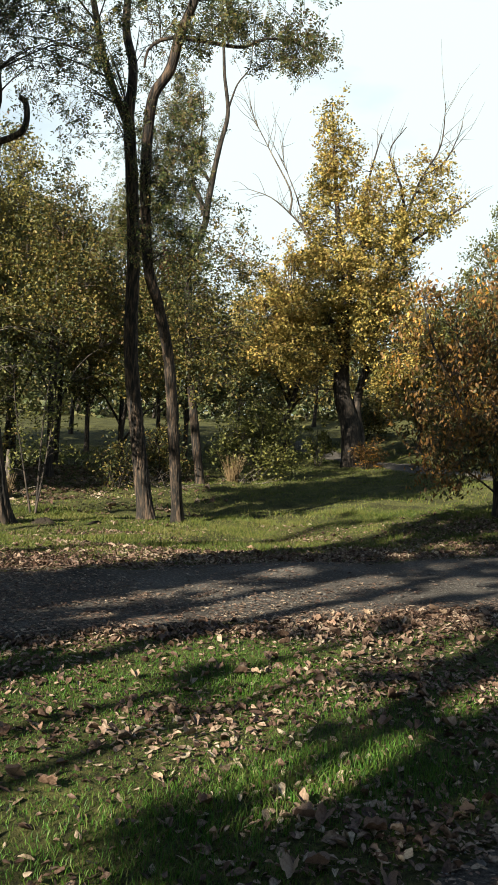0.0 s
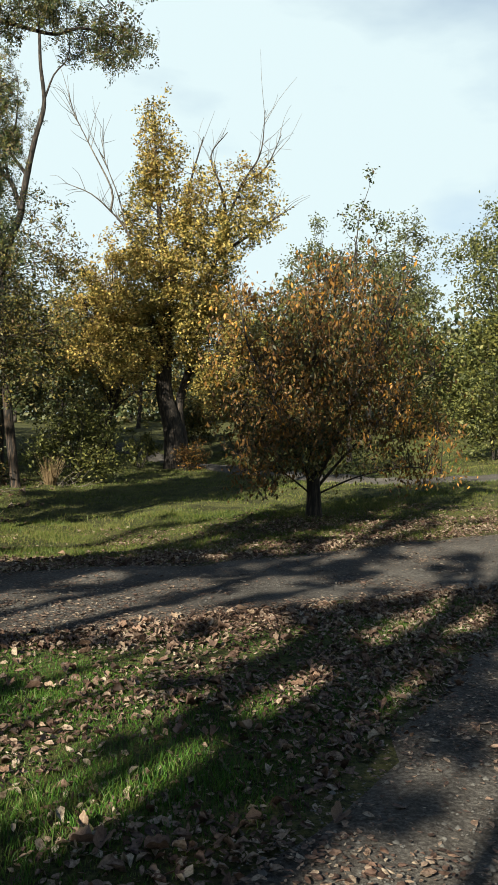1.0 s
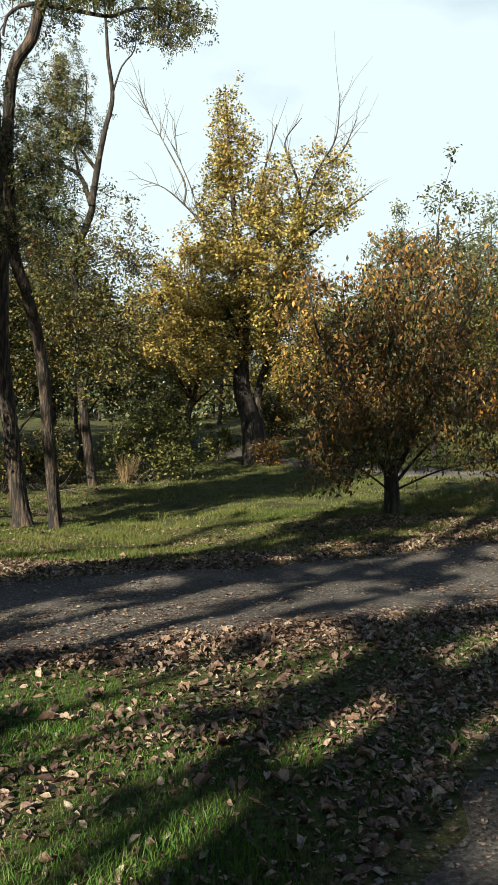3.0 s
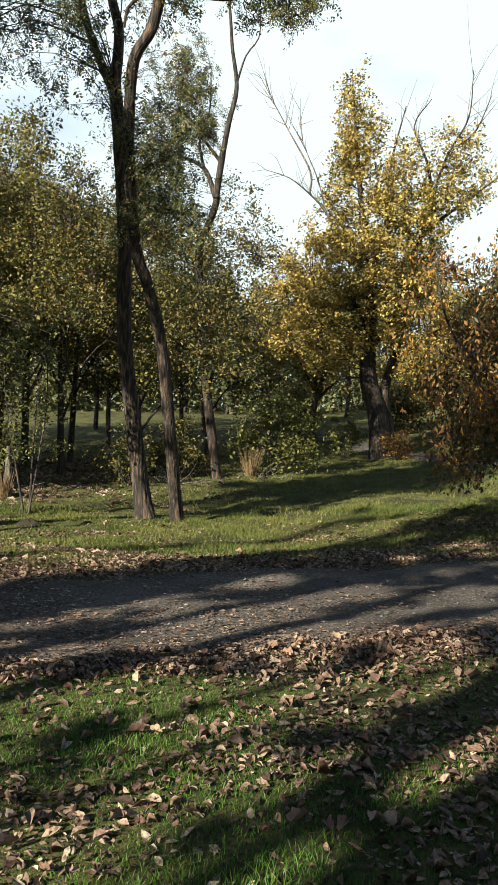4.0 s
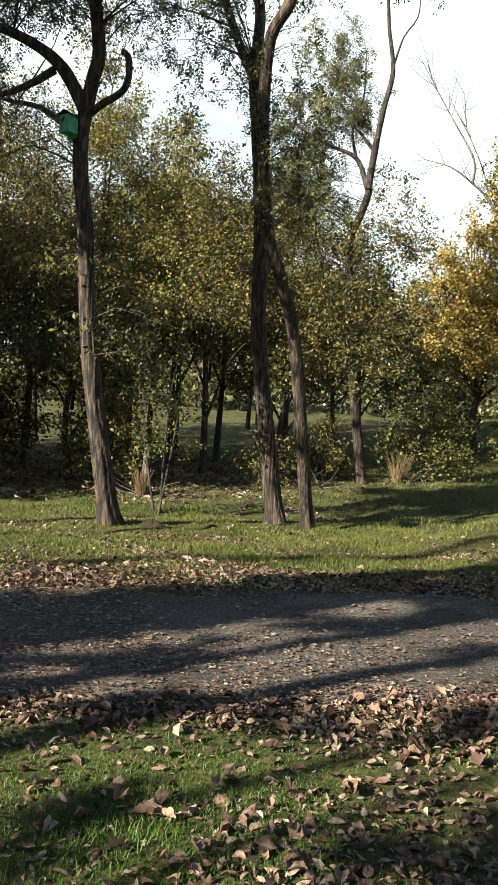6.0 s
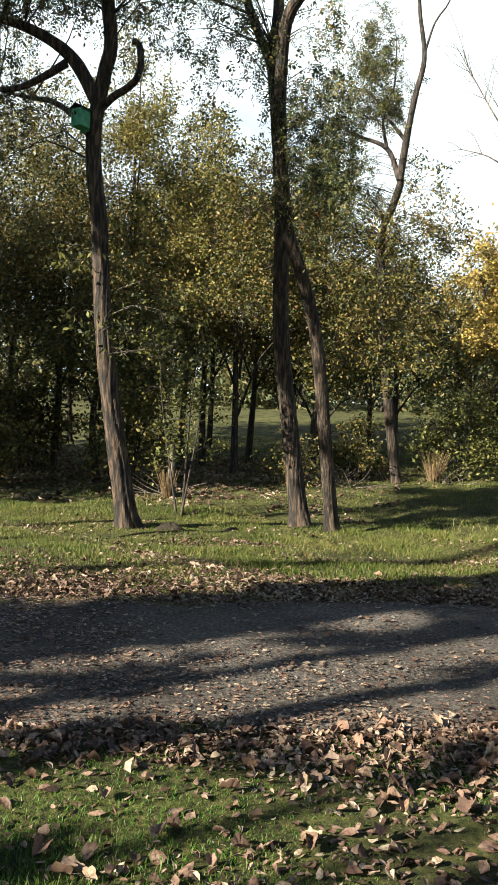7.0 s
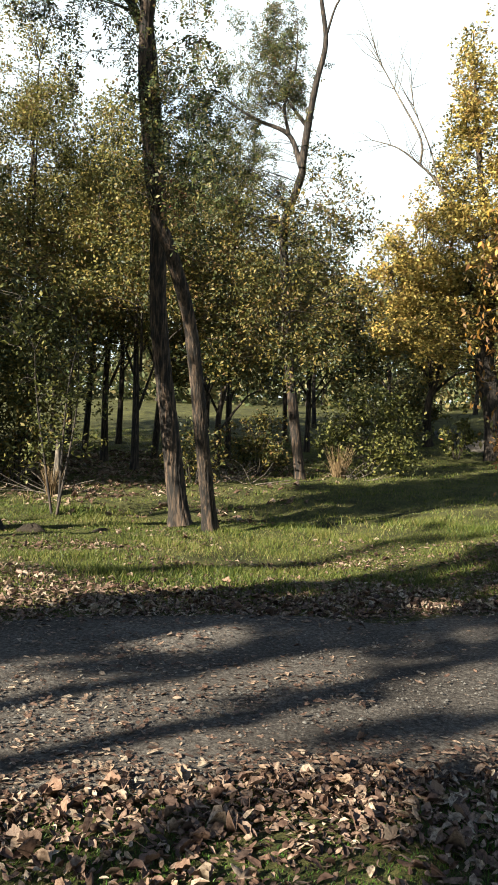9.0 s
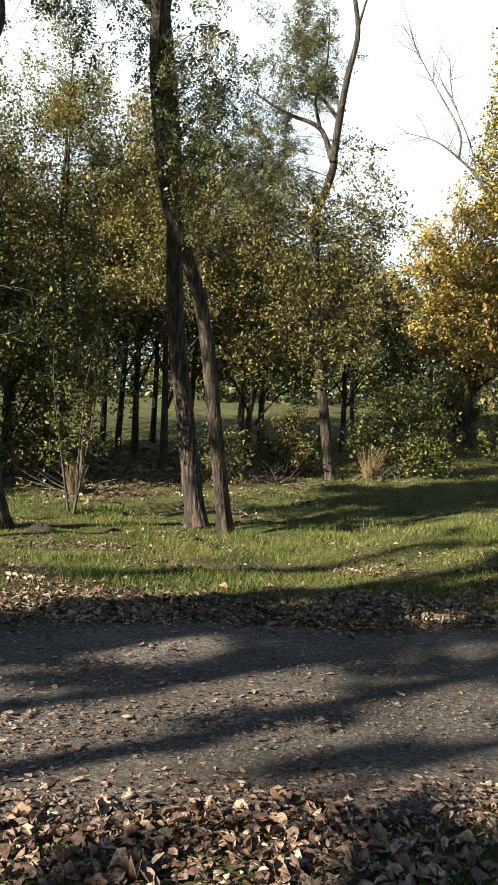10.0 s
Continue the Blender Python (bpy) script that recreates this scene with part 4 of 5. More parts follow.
# the green trees on the right
for place, tall, wide, mat, lb, n in (
        ((26.5, 40.0), 16.0, 4.0, MAT_GREEN_LEAF, "tall green tree at the edge of the meadow", 190),
        ((17.5, 45.0), 8.0, 3.4, MAT_GREEN_LEAF, "rounded green tree at the edge of the meadow", 170),
        ((20.5, 36.0), 6.2, 3.0, MAT_GREEN_LEAF, "rounded green tree at the edge of the meadow", 170),
        ((12.0, 47.0), 8.4, 3.2, MAT_GREEN_LEAF, "rounded green tree at the edge of the meadow", 150),
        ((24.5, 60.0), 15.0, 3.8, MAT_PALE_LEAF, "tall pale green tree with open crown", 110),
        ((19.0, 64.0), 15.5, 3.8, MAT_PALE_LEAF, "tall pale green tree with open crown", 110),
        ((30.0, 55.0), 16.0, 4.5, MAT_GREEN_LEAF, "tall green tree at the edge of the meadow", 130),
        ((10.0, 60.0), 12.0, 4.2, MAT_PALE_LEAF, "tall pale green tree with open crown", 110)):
    broad_tree(place, tall, wide, mat, lb, "meadow_tree", 0.12, n, 80, 0.24, 0.17, "tree", "meadow trees")

# the far woods that close the view


def far_woods():
    cs, stems = [], []
    for k in range(215):
        a = rng.uniform(-0.75, 0.85)
        d = rng.uniform(66, 105)
        x, y = d * math.sin(a), d * math.cos(a)
        z, h, w = float(height(x, y)), rng.uniform(5, 10), rng.uniform(2.0, 3.6)
        n = 420
        p = in_blobs([(x, y, z + h * 0.55, w, w, h * 0.45), (x + w * 0.6, y, z + h * 0.35, w * 0.8, w * 0.8, h * 0.35), (x - w * 0.5, y, z + h * 0.75, w * 0.5, w * 0.5, h * 0.3), (x, y - 1, z + 1.1, w * 1.6, w, 1.7)], n, 0.3)
        cs.append(p)
        stems.append(tube([(x, y, z - 0.2), (x + 0.2, y, z + h * 0.5), (x, y, z + h * 0.9)], 0.16, 0.03, 5, 2.0))
    t = thing("far_woods", (0, 0, 0), "mixed green and yellow woods closing the view, haze put into the leaf colour", "woods", "", "stuff")
    tagged(mesh_object("trunks", *join(stems), MAT_DARK_BARK, t), kind="stuff")
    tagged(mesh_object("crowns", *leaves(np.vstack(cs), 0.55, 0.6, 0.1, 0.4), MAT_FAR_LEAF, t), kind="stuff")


far_woods()

# shrubs
shrub((14.6, 26.5), 3.3, 1.7, MAT_GREEN_LEAF, "rounded green bush with reddish top on the meadow", 110, 90, 0.13)
shrub((0.2, 28.2), 2.6, 1.6, MAT_GREEN_LEAF, "loose green bush at the foot of a locust", 90, 60, 0.13)
shrub((-2.9, 27.6), 2.0, 1.1, MAT_WOOD_LEAF, "brownish thicket at the foot of a locust", 60, 50, 0.11)
shrub((2.9, 34.5), 1.9, 0.7, MAT_GREEN_LEAF, "young light green sapling in the grass", 30, 40, 0.14, "sapling")
shrub((4.6, 32.6), 1.3, 0.9, MAT_ORANGE_LEAF, "low reddish bush round the golden tree's foot", 40, 40, 0.09)
shrub((-4.6, 17.8), 4.4, 1.0, MAT_GREEN_LEAF, "thin light green sapling behind the locust trunk", 40, 34, 0.085, "sapling", "", 3)
shrub((-7.6, 21.8), 3.0, 1.4, MAT_WOOD_LEAF, "brownish shrub at the shaded wood edge", 70, 60, 0.12)
shrub((-3.8, 24.0), 1.4, 1.1, MAT_WOOD_LEAF, "low twiggy shrub between the trunks", 34, 34, 0.10)
for sx, sy, st in ((-12.5, 24.5, 2.6), (-14.5, 26.0, 2.8), (1.0, 44.0, 2.6), (6.5, 46.0, 2.6), (9.5, 42.0, 2.4), (12.5, 40.0, 2.6), (16.5, 38.5, 2.8)):
    shrub((sx, sy), st, st * 0.62, MAT_WOOD_LEAF, "untidy undergrowth bush with dull autumn leaves", 70, 60, 0.16, "undergrowth_bush", "undergrowth")
shrub((-10.5, 19.8), 2.2, 1.2, MAT_WOOD_LEAF, "brownish shrub at the shaded wood edge", 60, 50, 0.12)


def straw_tuft(place, tall, wide, n, label):
    o = (place[0], place[1], float(height(*place)) - 0.02)
    t = thing("straw_tuft", o, label, "dry grass")
    v, f = [], []
    for i in range(n):
        a, r = rng.uniform(0, 6.28), rng.uniform(0, 0.35) * wide
        b = np.array([math.cos(a) * r, math.sin(a) * r, 0])
        e = b + np.array([math.cos(a) * wide * rng.uniform(0.1, 0.8), math.sin(a) * wide * rng.uniform(0.1, 0.8), tall * rng.uniform(0.5, 1.1)])
        v.append(tube([b, (b + e) / 2 + np.array([0, 0, 0.1 * tall]), e], 0.008, 0.003, 3, 0.3))
    tagged(mesh_object("straw", *join(v), MAT_STRAW, t), kind="stuff")


straw_tuft((-0.5, 27.4), 0.9, 0.5, 120, "upright tuft of dry straw-coloured stalks")
straw_tuft((-6.05, 20.6), 0.65, 0.3, 110, "dry straw-coloured grass round a stump")


def stump():
    o = (-6.1, 20.9, float(height(-6.1, 20.9)) - 0.05)
    t = thing("tree_stump", o, "broken pale tree stump in dry grass", "stump")
    limb(t, "stem", [(0, 0, -0.05), (0.02, 0, 0.6), (0.0, 0.03, 1.25)], 0.12, 0.05, MAT_GREY_BARK, 18, 0.08, 0.1, 0.4)


stump()

# ---------------- unseen trees behind and beside the way, placed to cast the long shadows -----
def by_sun(across, along):
    """A place in the ground's sun-wise frame: across the sun's way, and along it."""
    return (0.788 * across + 0.615 * along, -0.615 * across + 0.788 * along)


SHADE = [(-0.66, -4.5, 12.0, 1.0, 0.10, 0.7, 26), (-1.30, -13.0, 12.5, 0.6, 0.10, 0.58, 18), (-1.60, -12.0, 13.0, 0.6, 0.26, 0.58, 20), (-1.12, -6.5, 11.0, 0.9, 0.16, 0.68, 18), (-1.56, -7.0, 11.5, 0.9, 0.30, 0.68, 18), (-2.36, -8.0, 10.5, 1.0, 0.14, 0.72, 12), (-2.13, -9.0, 10.5, 0.7, 0.12, 0.72, 10), (-1.96, -10.0, 10.5, 0.6, 0.06, 0.72, 8),
         (-3.42, -7.0, 13.5, 1.0, 0.10, 0.74, 16), (-4.24, -4.2, 14.5, 1.3, 0.18, 0.76, 40), (-4.92, -5.0, 14.0, 1.2, 0.15, 0.76, 60), (-5.75, -6.0, 14.0, 1.2, 0.26, 0.74, 60), (-6.1, -7.0, 13.0, 0.8, 0.34, 0.72, 24),
         (-6.7, -6.0, 13.5, 0.8, 0.36, 0.72, 50), (-7.0, -8.0, 13.0, 0.8, 0.34, 0.68, 24), (-6.4, -9.5, 13.0, 0.8, 0.36, 0.62, 26),
         # crowns out of view that shade the upper locust trunks
         (-13.8, 0.2, 19.0, 2.0, 0.16, 0.37, 320), (-12.0, 0.6, 17.0, 1.8, 0.12, 0.42, 170),
         (-8.6, -14.0, 17.0, 1.2, 0.14, 0.70, 14),
         # added out of view on the left to darken the lower wood
         (-20.2, 0.0, 12.0, 1.8, 0.16, 0.30, 190), (-22.2, 1.0, 12.0, 2.0, 0.16, 0.30, 210), (-24.2, 0.5, 12.0, 2.0, 0.16, 0.30, 180), (-26.5, 0.5, 13.0, 2.2, 0.16, 0.34, 100)]
for across, along, tall, wide, r, clear, n in SHADE:
    broad_tree(by_sun(across, along), tall, wide, MAT_LOCUST_LEAF, "tall unseen locust set beside the track to cast shade", "track_tree", clear, n, 55, 0.2, r, "tree", "trees along the track", MAT_LOCUST_BARK)
# unseen bushes, their height set by how far the shadow must reach
shrub(by_sun(-4.42, -3.0), 4.2, 0.32, MAT_WOOD_LEAF, "upright dense unseen bush added to shade the track", 80, 80, 0.13)
shrub(by_sun(-5.25, -3.4), 5.3, 0.6, MAT_WOOD_LEAF, "upright dense unseen bush added to shade the track", 120, 80, 0.13)
shrub(by_sun(-6.55, -3.2), 6.2, 0.95, MAT_WOOD_LEAF, "tall dense unseen bush added to shade the track", 120, 80, 0.15)
# ring of trees added out of view to hold back low sky light
back = broad_tree((14, -9), 13.0, 4.2, MAT_WOOD_LEAF, "broad unseen tree added round the clearing to block sky light", "screen_tree", 0.15, 100, 36, 0.42, 0.24, "tree", "trees round the clearing")
for k, (px, py) in enumerate(((-17.5, 14), (-20.5, 18), (8, -16), (20, -2), (25, 8), (0, -20), (-8, -24), (17, -17), (-30, -6), (-27, 4), (-25, 13), (30, 18), (-17, -22), (-24, -14), (10, -27), (28, -12), (-22, 20), (8, -8), (12.5, -4), (16, 2), (20, 7), (11, -15), (22, -8))):
    copy_thing(back, pose(px, py, float(height(px, py)) - 0.1, 0, 0, 47 * k))

# ---------------- grass and fallen leaves ----------------


def scatter(n, x0, x1, y0, y1):
    return rng.uniform(x0, x1, n), rng.uniform(y0, y1, n)


def inside(x, y, x0, x1, y0, y1, soft=1.4):
    """Thins a scattering out towards the borders of its field."""
    d = np.minimum(np.minimum(x - x0, x1 - x), np.minimum(y - y0, y1 - y))
    return rng.uniform(0, 1, len(x)) < rise(d + 0.5 * np.sin(x * 1.9) * np.sin(y * 1.6), 0, soft)


def patch(x, y, s=1.0, o=0.0):
    return 0.5 + 0.25 * np.sin(x * 2.3 * s + 1.7 * np.sin(y * 1.9 * s + o) + o) + 0.25 * np.sin(y * 2.9 * s - 1.3 * np.sin(x * 2.2 * s) + 2 * o)


def litter_density(x, y):
    """How thick the fallen leaves lie, 0 to 1."""
    gm, gs = path_gap(x, y, "main"), path_gap(x, y, "side")
    far = y > 8.55 + 0.43 * x
    band = np.where(far, 1.0 * np.exp(-(np.maximum(gm - 0.25, 0) / 1.2) ** 2) + 0.15 * np.exp(-np.maximum(gm, 0) / 1.0), np.exp(-(np.maximum(gm - 0.05, 0) / (0.22 + 0.5 * rise(x, -0.3, 1.8))) ** 2))
    on = np.where(gm < 0, np.where(gm < -0.5, 0.10 + 0.40 * rise(-x, -0.6, 1.2), 0.35 + 1.3 * (gm + 0.5)), band)
    wedge = rise(x, 0.4, 2.0) * (1 - rise(gs, 0.2, 1.8)) * (0.28 + 0.55 * patch(x, y, 1.4, 2.0))
    d = np.maximum(on, np.where(gm > 0, wedge, 0))
    d = np.where(gs < 0, 0.06 + 0.25 * np.exp(gs / 0.15), d)
    tree = np.exp(-(((x - 4.4) / 2.0) ** 2 + ((y - 14.6) / 1.0) ** 2)) * 0.8
    d = np.maximum(d, tree)
    # thicker litter under the wood, which also stands in for its shade
    wood = 0.75 * rise(y, 19.5, 22) * (1 - rise(y, 30, 34)) * rise(-x + 0.25 * (y - 22), 3.0, 5.5)
    d = np.maximum(d, wood)
    return np.clip(np.maximum(d * (0.55 + 0.45 * patch(x, y, 2.1, 0.3)), np.where(far, 0.42 * patch(x, y, 0.8, 0.2) ** 2, 0.34 * patch(x, y) ** 2 + 0.06)), 0, 1)


def grass(name, n, x0, x1, y0, y1, tall, w, label, mat, bent=True, full=0.6):
    x, y = scatter(n, x0, x1, y0, y1)
    g = path_gap(x, y)
    keep = (g > -0.05 + rng.uniform(-0.1, 0.25, n)) & (rng.uniform(0, 1, n) < 1.08 - 0.62 * litter_density(x, y)) & (rng.uniform(0, 1, n) < full + patch(x, y, 0.8, 1.1)) & inside(x, y, x0, x1, y0, y1)
    x, y = x[keep], y[keep]
    n = len(x)
    z = height(x, y) - 0.005
    h = tall * rng.uniform(0.4, 1.25, n) * (0.42 + 0.9 * patch(x, y, 1.3, 0.4) ** 1.5) * (0.55 + 0.9 * patch(x, y, 0.45, 1.9))
    a = rng.uniform(0, 2 * np.pi, n)
    lean = rng.uniform(0.2, 1.0, n) * h
    dx, dy = np.cos(a), np.sin(a)
    b = rng.uniform(0, 2 * np.pi, n)
    sx, sy = np.cos(b) * w / 2, np.sin(b) * w / 2
    base = np.stack([x, y, z], 1)
    s = np.stack([sx, sy, 0 * sx], 1)
    mid = base + np.stack([dx * lean * 0.35, dy * lean * 0.35, h * 0.62], 1)
    tip = base + np.stack([dx * lean, dy * lean, h], 1)
    if bent:
        v = np.stack([base - s, base + s, mid + s * 0.7, mid - s * 0.7, tip], 1).reshape(-1, 3)
        k = np.arange(n)[:, None] * 5
        f = np.vstack([k + np.array(q) for q in ([0, 1, 2], [0, 2, 3], [3, 2, 4])])
    else:
        v = np.stack([base - s, base + s, tip], 1).reshape(-1, 3)
        f = np.arange(n)[:, None] * 3 + np.array([0, 1, 2])
    return tagged(mesh_object(name, v, f, mat), label, "grass", "", "stuff")


grass("grass", 440000, -3.8, 5.6, 0.3, 9.0, 0.037, 0.0044, "short green lawn grass between the fallen leaves", MAT_GRASS)
grass("grass", 360000, -10.0, 10.0, 8.6, 19.0, 0.074, 0.011, "short sunlit grass beyond the track", MAT_DRY_GRASS, False, 0.15)
grass("grass", 130000, -15.0, 18.0, 16.5, 42.0, 0.085, 0.02, "rough grass on the slope under the trees", MAT_DRY_GRASS, False)


def fallen(name, n, x0, x1, y0, y1, size, label, us, ws):
    x, y = scatter(n, x0, x1, y0, y1)
    keep = (rng.uniform(0, 1, n) < litter_density(x, y)) & inside(x, y, x0, x1, y0, y1)
    x, y = x[keep], y[keep]
    n = len(x)
    z = height(x, y) + rng.uniform(0.006, 0.03, n) * (0.5 + litter_density(x, y))
    a = rng.uniform(0, 2 * np.pi, n)
    L = size * np.clip(rng.lognormal(0, 0.42, n), 0.4, 2.1)
    W = L * rng.uniform(0.35, 0.75, n)
    # outline: stalk end, three pairs of points, tip; a midrib that is bowed, sides curled up
    pitch, roll, curl = rng.normal(0, 0.42, n), rng.normal(0, 0.46, n), rng.normal(0.25, 0.75, n)
    calm = np.where(path_gap(x, y) < -0.15, 0.3, 1.0)
    pitch, roll, curl, L, W = pitch * calm, roll * calm, curl * calm, L * (0.6 + 0.4 * calm), W * (0.6 + 0.4 * calm)
    z = z + 0.02 * (1 - calm)
    pts = []
    for u, w in zip(us, ws):
        for sgn in (-1, 0, 1):
            ww = w * rng.uniform(0.75, 1.15, n) * sgn
            lx, ly = u * L, ww * W
            lz = curl * np.abs(ww) * W * 1.2 + 0.18 * L * (0.25 - u * u) * np.sign(pitch) + 0.07 * W * rng.normal(0, 1, n)
            y1, z1 = ly * np.cos(roll) - lz * np.sin(roll), ly * np.sin(roll) + lz * np.cos(roll)
            x1, z2 = lx * np.cos(pitch) - z1 * np.sin(pitch), lx * np.sin(pitch) + z1 * np.cos(pitch)
            pts.append(np.stack([x + x1 * np.cos(a) - y1 * np.sin(a), y + x1 * np.sin(a) + y1 * np.cos(a), z + z2], 1))
    v = np.stack(pts, 1)
    v[:, :, 2] += np.maximum(0, height(v[:, :, 0], v[:, :, 1]) + 0.004 - v[:, :, 2]) * 0.9
    k = np.arange(n)[:, None] * 3 * len(us)
    f = np.vstack([k + np.array([3 * i + j, 3 * i + j + 1, 3 * i + j + 4, 3 * i + j + 3]) for i in range(len(us) - 1) for j in (0, 1)])
    return tagged(mesh_object(name, v.reshape(-1, 3), f, MAT_FALLEN), label, "fallen leaves", "", "stuff")


fallen("fallen_leaves", 215000, -3.9, 5.9, 0.6, 9.4, 0.038, "curled brown and buff fallen leaves on grass and gravel", (-0.5, -0.2, 0.2, 0.52), (0.07, 0.47, 0.42, 0.02))
fallen("fallen_leaves", 170000, -9.0, 11.0, 8.2, 17.0, 0.046, "curled brown and buff fallen leaves beyond the track", (-0.5, 0.0, 0.5), (0.12, 0.5, 0.05))
# brown litter laid here to deepen the shade on the wood's floor
fallen("fallen_leaves", 34000, -16.0, 0.0, 17.5, 33.0, 0.10, "brown leaf litter added to darken the shaded ground under the wood", (-0.5, 0.0, 0.5), (0.12, 0.5, 0.05))


def pebbles(n, x0, x1, y0, y1):
    x, y = scatter(n, x0, x1, y0, y1)
    keep = path_gap(x, y) < -0.1
    x, y = x[keep], y[keep]
    n = len(x)
    r = 0.0055 * np.clip(rng.lognormal(0, 0.5, n), 0.4, 3.5)
    o = np.array([(1, 0, 0), (0.3, 0.9, 0), (-0.8, 0.5, 0), (-0.7, -0.6, 0), (0.4, -0.85, 0), (0, 0, 0.7), (0.2, 0.2, -0.5)])
    v = o[None] * r[:, None, None] * rng.uniform(0.7, 1.3, (n, 7, 3))
    v[..., 0] += x[:, None]
    v[..., 1] += y[:, None]
    v[..., 2] += (height(x, y) + 0.018)[:, None]
    k = np.arange(n)[:, None] * 7
    f = np.vstack([k + np.array([i, (i + 1) % 5, 5]) for i in range(5)])
    return tagged(mesh_object("pebbles", v.reshape(-1, 3), f, MAT_STONE), "scattered small grey stones on the gravel track", "pebbles", "", "stuff")


pebbles(56000, -4.0, 7.0, 1.5, 13.0)


def debris(n, x0, x1, y0, y1):
    """Small flat crumbs of leaf and twig trodden into the gravel."""
    x, y = scatter(n, x0, x1, y0, y1)
    keep = (path_gap(x, y) < 0.1) & (rng.uniform(0, 1, n) < 0.35 + 0.65 * patch(x, y, 1.6, 0.7))
    x, y = x[keep], y[keep]
    p = np.stack([x, y, height(x, y) + 0.026], 1)
    v, f = leaves(p, 0.017, 0.55, 0.0, 1.0)
    v[:, 2] = np.repeat(p[:, 2], 4) + (v[:, 2] - np.repeat(p[:, 2], 4)) * 0.25
    return tagged(mesh_object("leaf_debris", v, f, MAT_FALLEN), "small trodden crumbs of leaves on the gravel", "leaf debris", "", "stuff")


debris(52000, -5.0, 8.0, 1.5, 13.5)


def maple_leaf(seed):
    """One big curled lobed leaf with its stalk."""
    r = random.Random(seed)
    t = thing("fallen_leaf", (0, 0, 0), "large pale buff lobed leaf lying curled on the ground", "leaf", "large fallen leaves")
    n = 30
    v = [(0, 0, 0.012)]
    for ring in (0.5, 1.0):
        for i in range(n):
            a = math.pi * 2 * i / n
            lobe = 0.80 + 0.20 * abs(math.cos(a * 2.5 + 0.3 * seed)) + r.uniform(-0.05, 0.05)
            notch = 0.35 + 0.65 * min(1, abs(a - math.pi) / 0.5)
            d = 0.5 * ring * (lobe * notch if ring > 0.6 else 0.75 * notch)
            px, py = d * math.cos(a), d * math.sin(a) * 0.9
            curl = 0.9 * abs(py) ** 1.3 * (1 + 0.5 * r.random()) + 0.25 * px * px * (1 if r.random() > 0.3 else -0.4) + r.uniform(-0.02, 0.02)
            v.append((px, py, 0.012 + curl))
    v = np.array(v)
    f = [(0, 1 + i, 1 + (i + 1) % n) for i in range(n)]
    for i in range(n):
        a, b2, c2, d2 = 1 + i, 1 + (i + 1) % n, 1 + n + (i + 1) % n, 1 + n + i
        f += [(a, d2, c2), (a, c2, b2)]
    mesh_object("blade", v, f, (MAT_BIG_LEAF, MAT_FALLEN, MAT_TAN_LEAF, MAT_FALLEN)[seed % 4], t)
    mesh_object("stalk", *tube([(-0.1, 0, 0.02), (-0.4, 0.03, 0.03), (-0.62, 0.10, 0.05)], 0.012, 0.008, 4, 0.15), MAT_GREY_BARK, t)
    return t


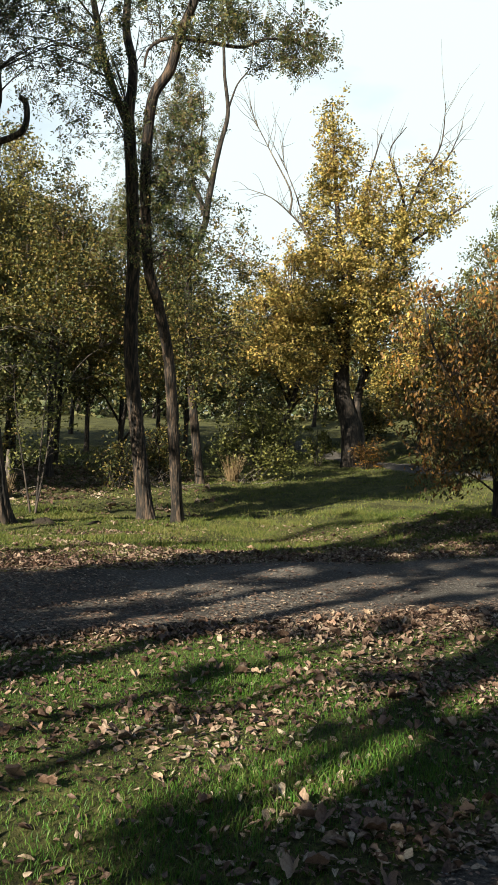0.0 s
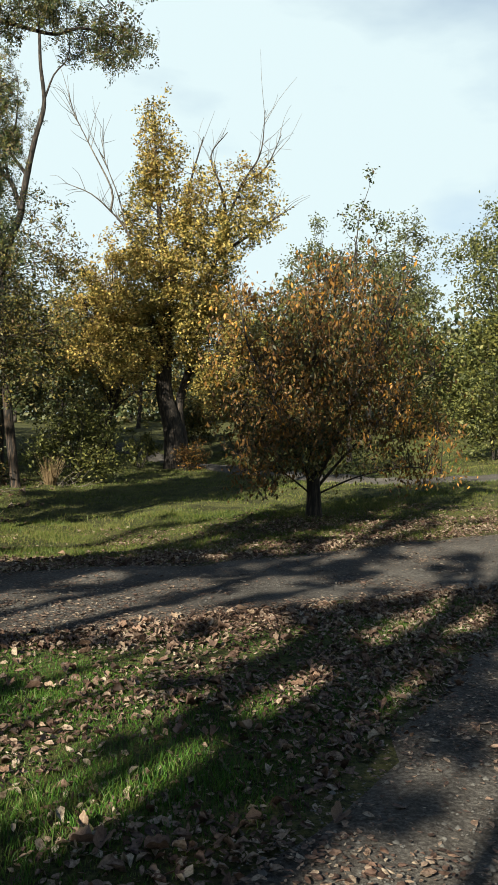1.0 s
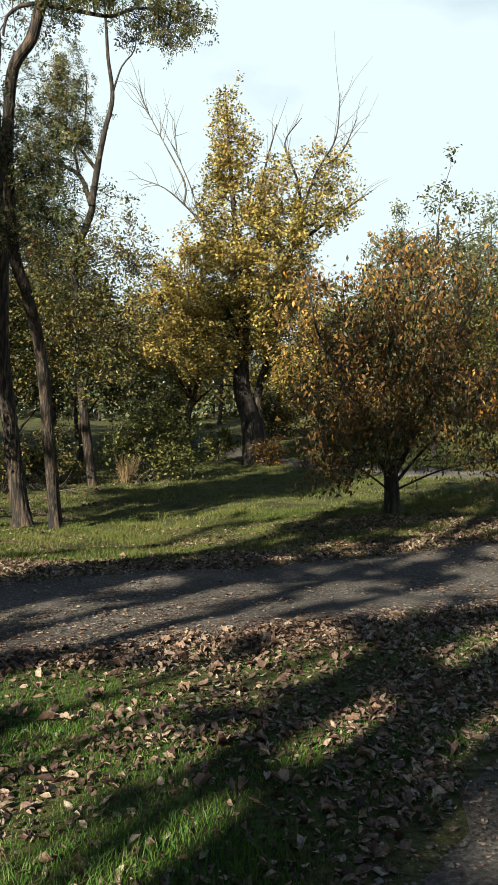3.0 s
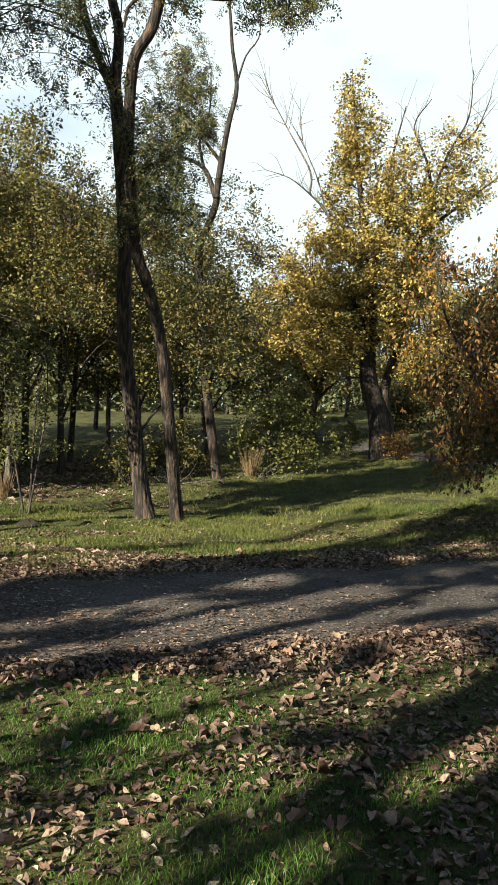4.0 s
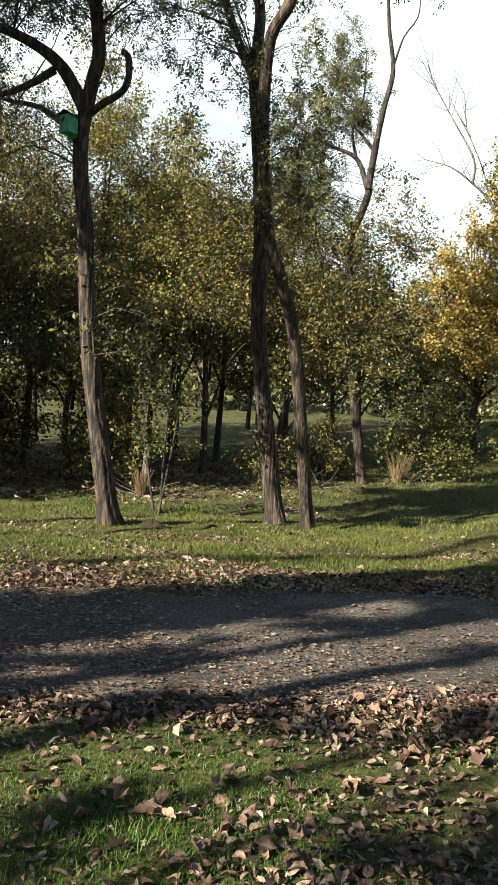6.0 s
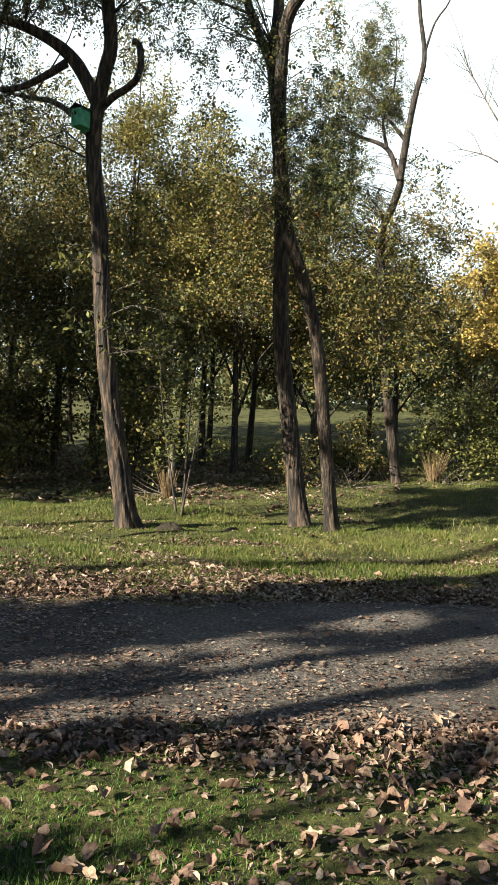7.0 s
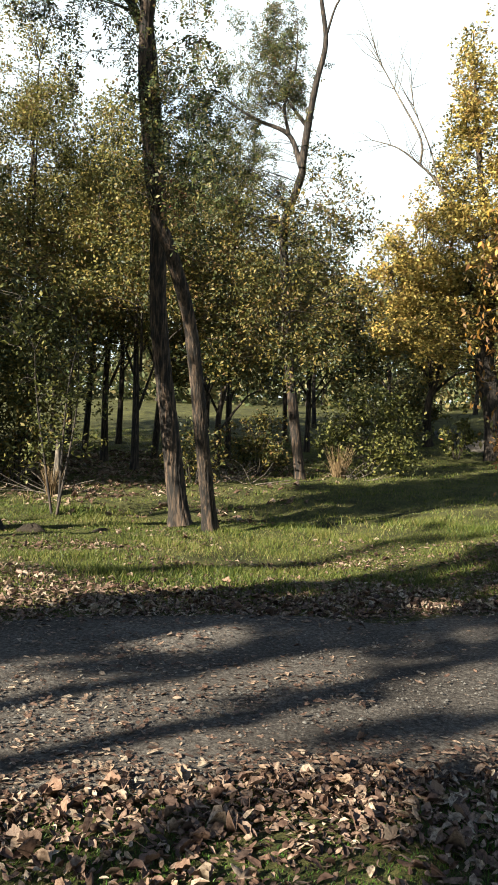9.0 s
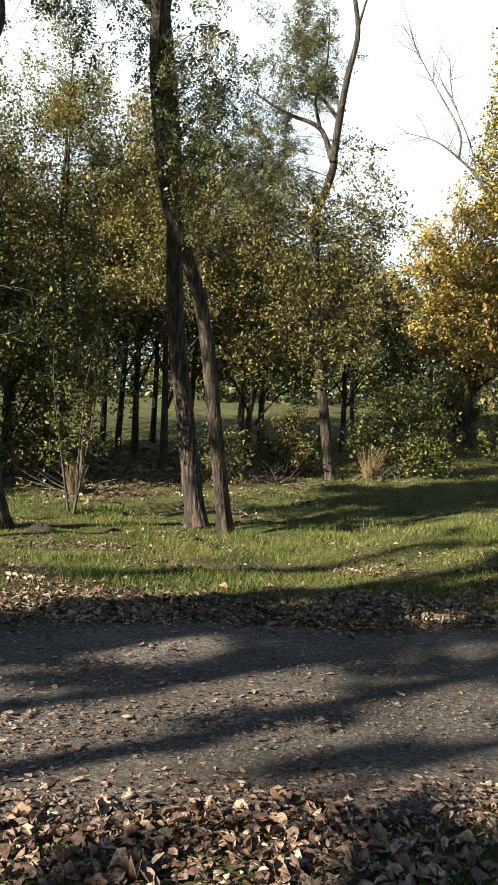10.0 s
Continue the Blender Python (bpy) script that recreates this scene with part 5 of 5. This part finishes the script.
bases = [maple_leaf(s) for s in range(8)]
spots = [(0.05, 5.35, 9, 0.30), (0.45, 5.75, 6, 0.35), (0.95, 4.55, 5, 0.28), (-0.75, 3.6, 6, 0.45), (0.35, 3.15, 6, 0.35), (1.7, 6.9, 6, 0.5), (1.2, 6.6, 5, 0.35), (-0.2, 2.95, 3, 0.3), (2.3, 7.4, 6, 0.5),
         (-1.2, 4.4, 6, 0.5), (0.3, 6.3, 8, 0.45), (2.2, 5.0, 4, 0.5), (1.0, 7.1, 6, 0.5), (-0.9, 11.2, 4, 0.8), (1.5, 11.4, 4, 0.7)]
k = 0
for sx, sy, count, sp in spots:
    for q in range(count * 3 // 2):
        lx, ly = sx + rng.normal(0, sp), sy + rng.normal(0, sp * 0.8)
        s = rng.uniform(0.06, 0.12)
        m = pose(lx, ly, float(height(lx, ly)) + 0.025, rng.uniform(-22, 22), rng.uniform(-22, 22), rng.uniform(0, 360))
        if k < len(bases):
            leaf = bases[k]
            leaf.matrix_basis = m
        else:
            leaf = copy_thing(bases[k % len(bases)], m)
        leaf.scale = (s, s * rng.uniform(0.5, 0.85), s)
        k += 1


def soil_mound(x, y, r, h):
    o = (x, y, float(height(x, y)) - 0.02)
    t = thing("soil_mound", o, "low dark mound of crumbly bare soil in the grass, one standing for a shaded hollow", "soil mound", "soil mounds")
    rings, seg = 9, 28
    v, f = [(0, 0, h)], []
    for i in range(1, rings + 1):
        q = i / rings
        for j in range(seg):
            a = 2 * math.pi * j / seg
            d = r * q * (1 + 0.15 * math.sin(a * 3 + x) + rng.normal(0, 0.03))
            v.append((d * math.cos(a), d * math.sin(a) * 0.8, h * (1 - q * q) * (1 + rng.normal(0, 0.12)) - 0.02 * (q > 0.95)))
    q4 = [(0, 1 + j, 1 + (j + 1) % seg, 1 + (j + 1) % seg) for j in range(seg)]
    tri = [(0, 1 + j, 1 + (j + 1) % seg) for j in range(seg)]
    for i in range(rings - 1):
        for j in range(seg):
            a, b2 = 1 + i * seg + j, 1 + i * seg + (j + 1) % seg
            tri += [(a, a + seg, b2 + seg), (a, b2 + seg, b2)]
    mesh_object("heap", v, tri, MAT_SOIL, t, True)


soil_mound(-3.75, 15.3, 0.26, 0.12)
soil_mound(-2.9, 16.0, 0.17, 0.07)
# this dark heap stands in for the shadow of a hollow
soil_mound(0.8, 17.6, 0.26, 0.08)


def brush_pile(x, y, n, wide):
    o = (x, y, float(height(x, y)) - 0.02)
    t = thing("brush_pile", o, "tangle of fallen bare branches lying in the grass", "brushwood")
    for i in range(n):
        a = rng.uniform(0, 6.28)
        p = np.array([rng.normal(0, wide * 0.4), rng.normal(0, wide * 0.3), 0.02])
        L = rng.uniform(0.5, 1.4)
        e = p + np.array([math.cos(a) * L, math.sin(a) * L * 0.6, rng.uniform(0.05, 0.7)])
        limb(t, "branch", [tuple(p), tuple((p + e) / 2 + rng.normal(0, 0.08, 3)), tuple(e)], 0.016, 0.005, MAT_GREY_BARK, 5, 0.2, 0.05)


brush_pile(-2.9, 25.0, 22, 1.2)
brush_pile(-6.3, 20.9, 12, 0.5)
brush_pile(-0.1, 27.2, 12, 0.6)
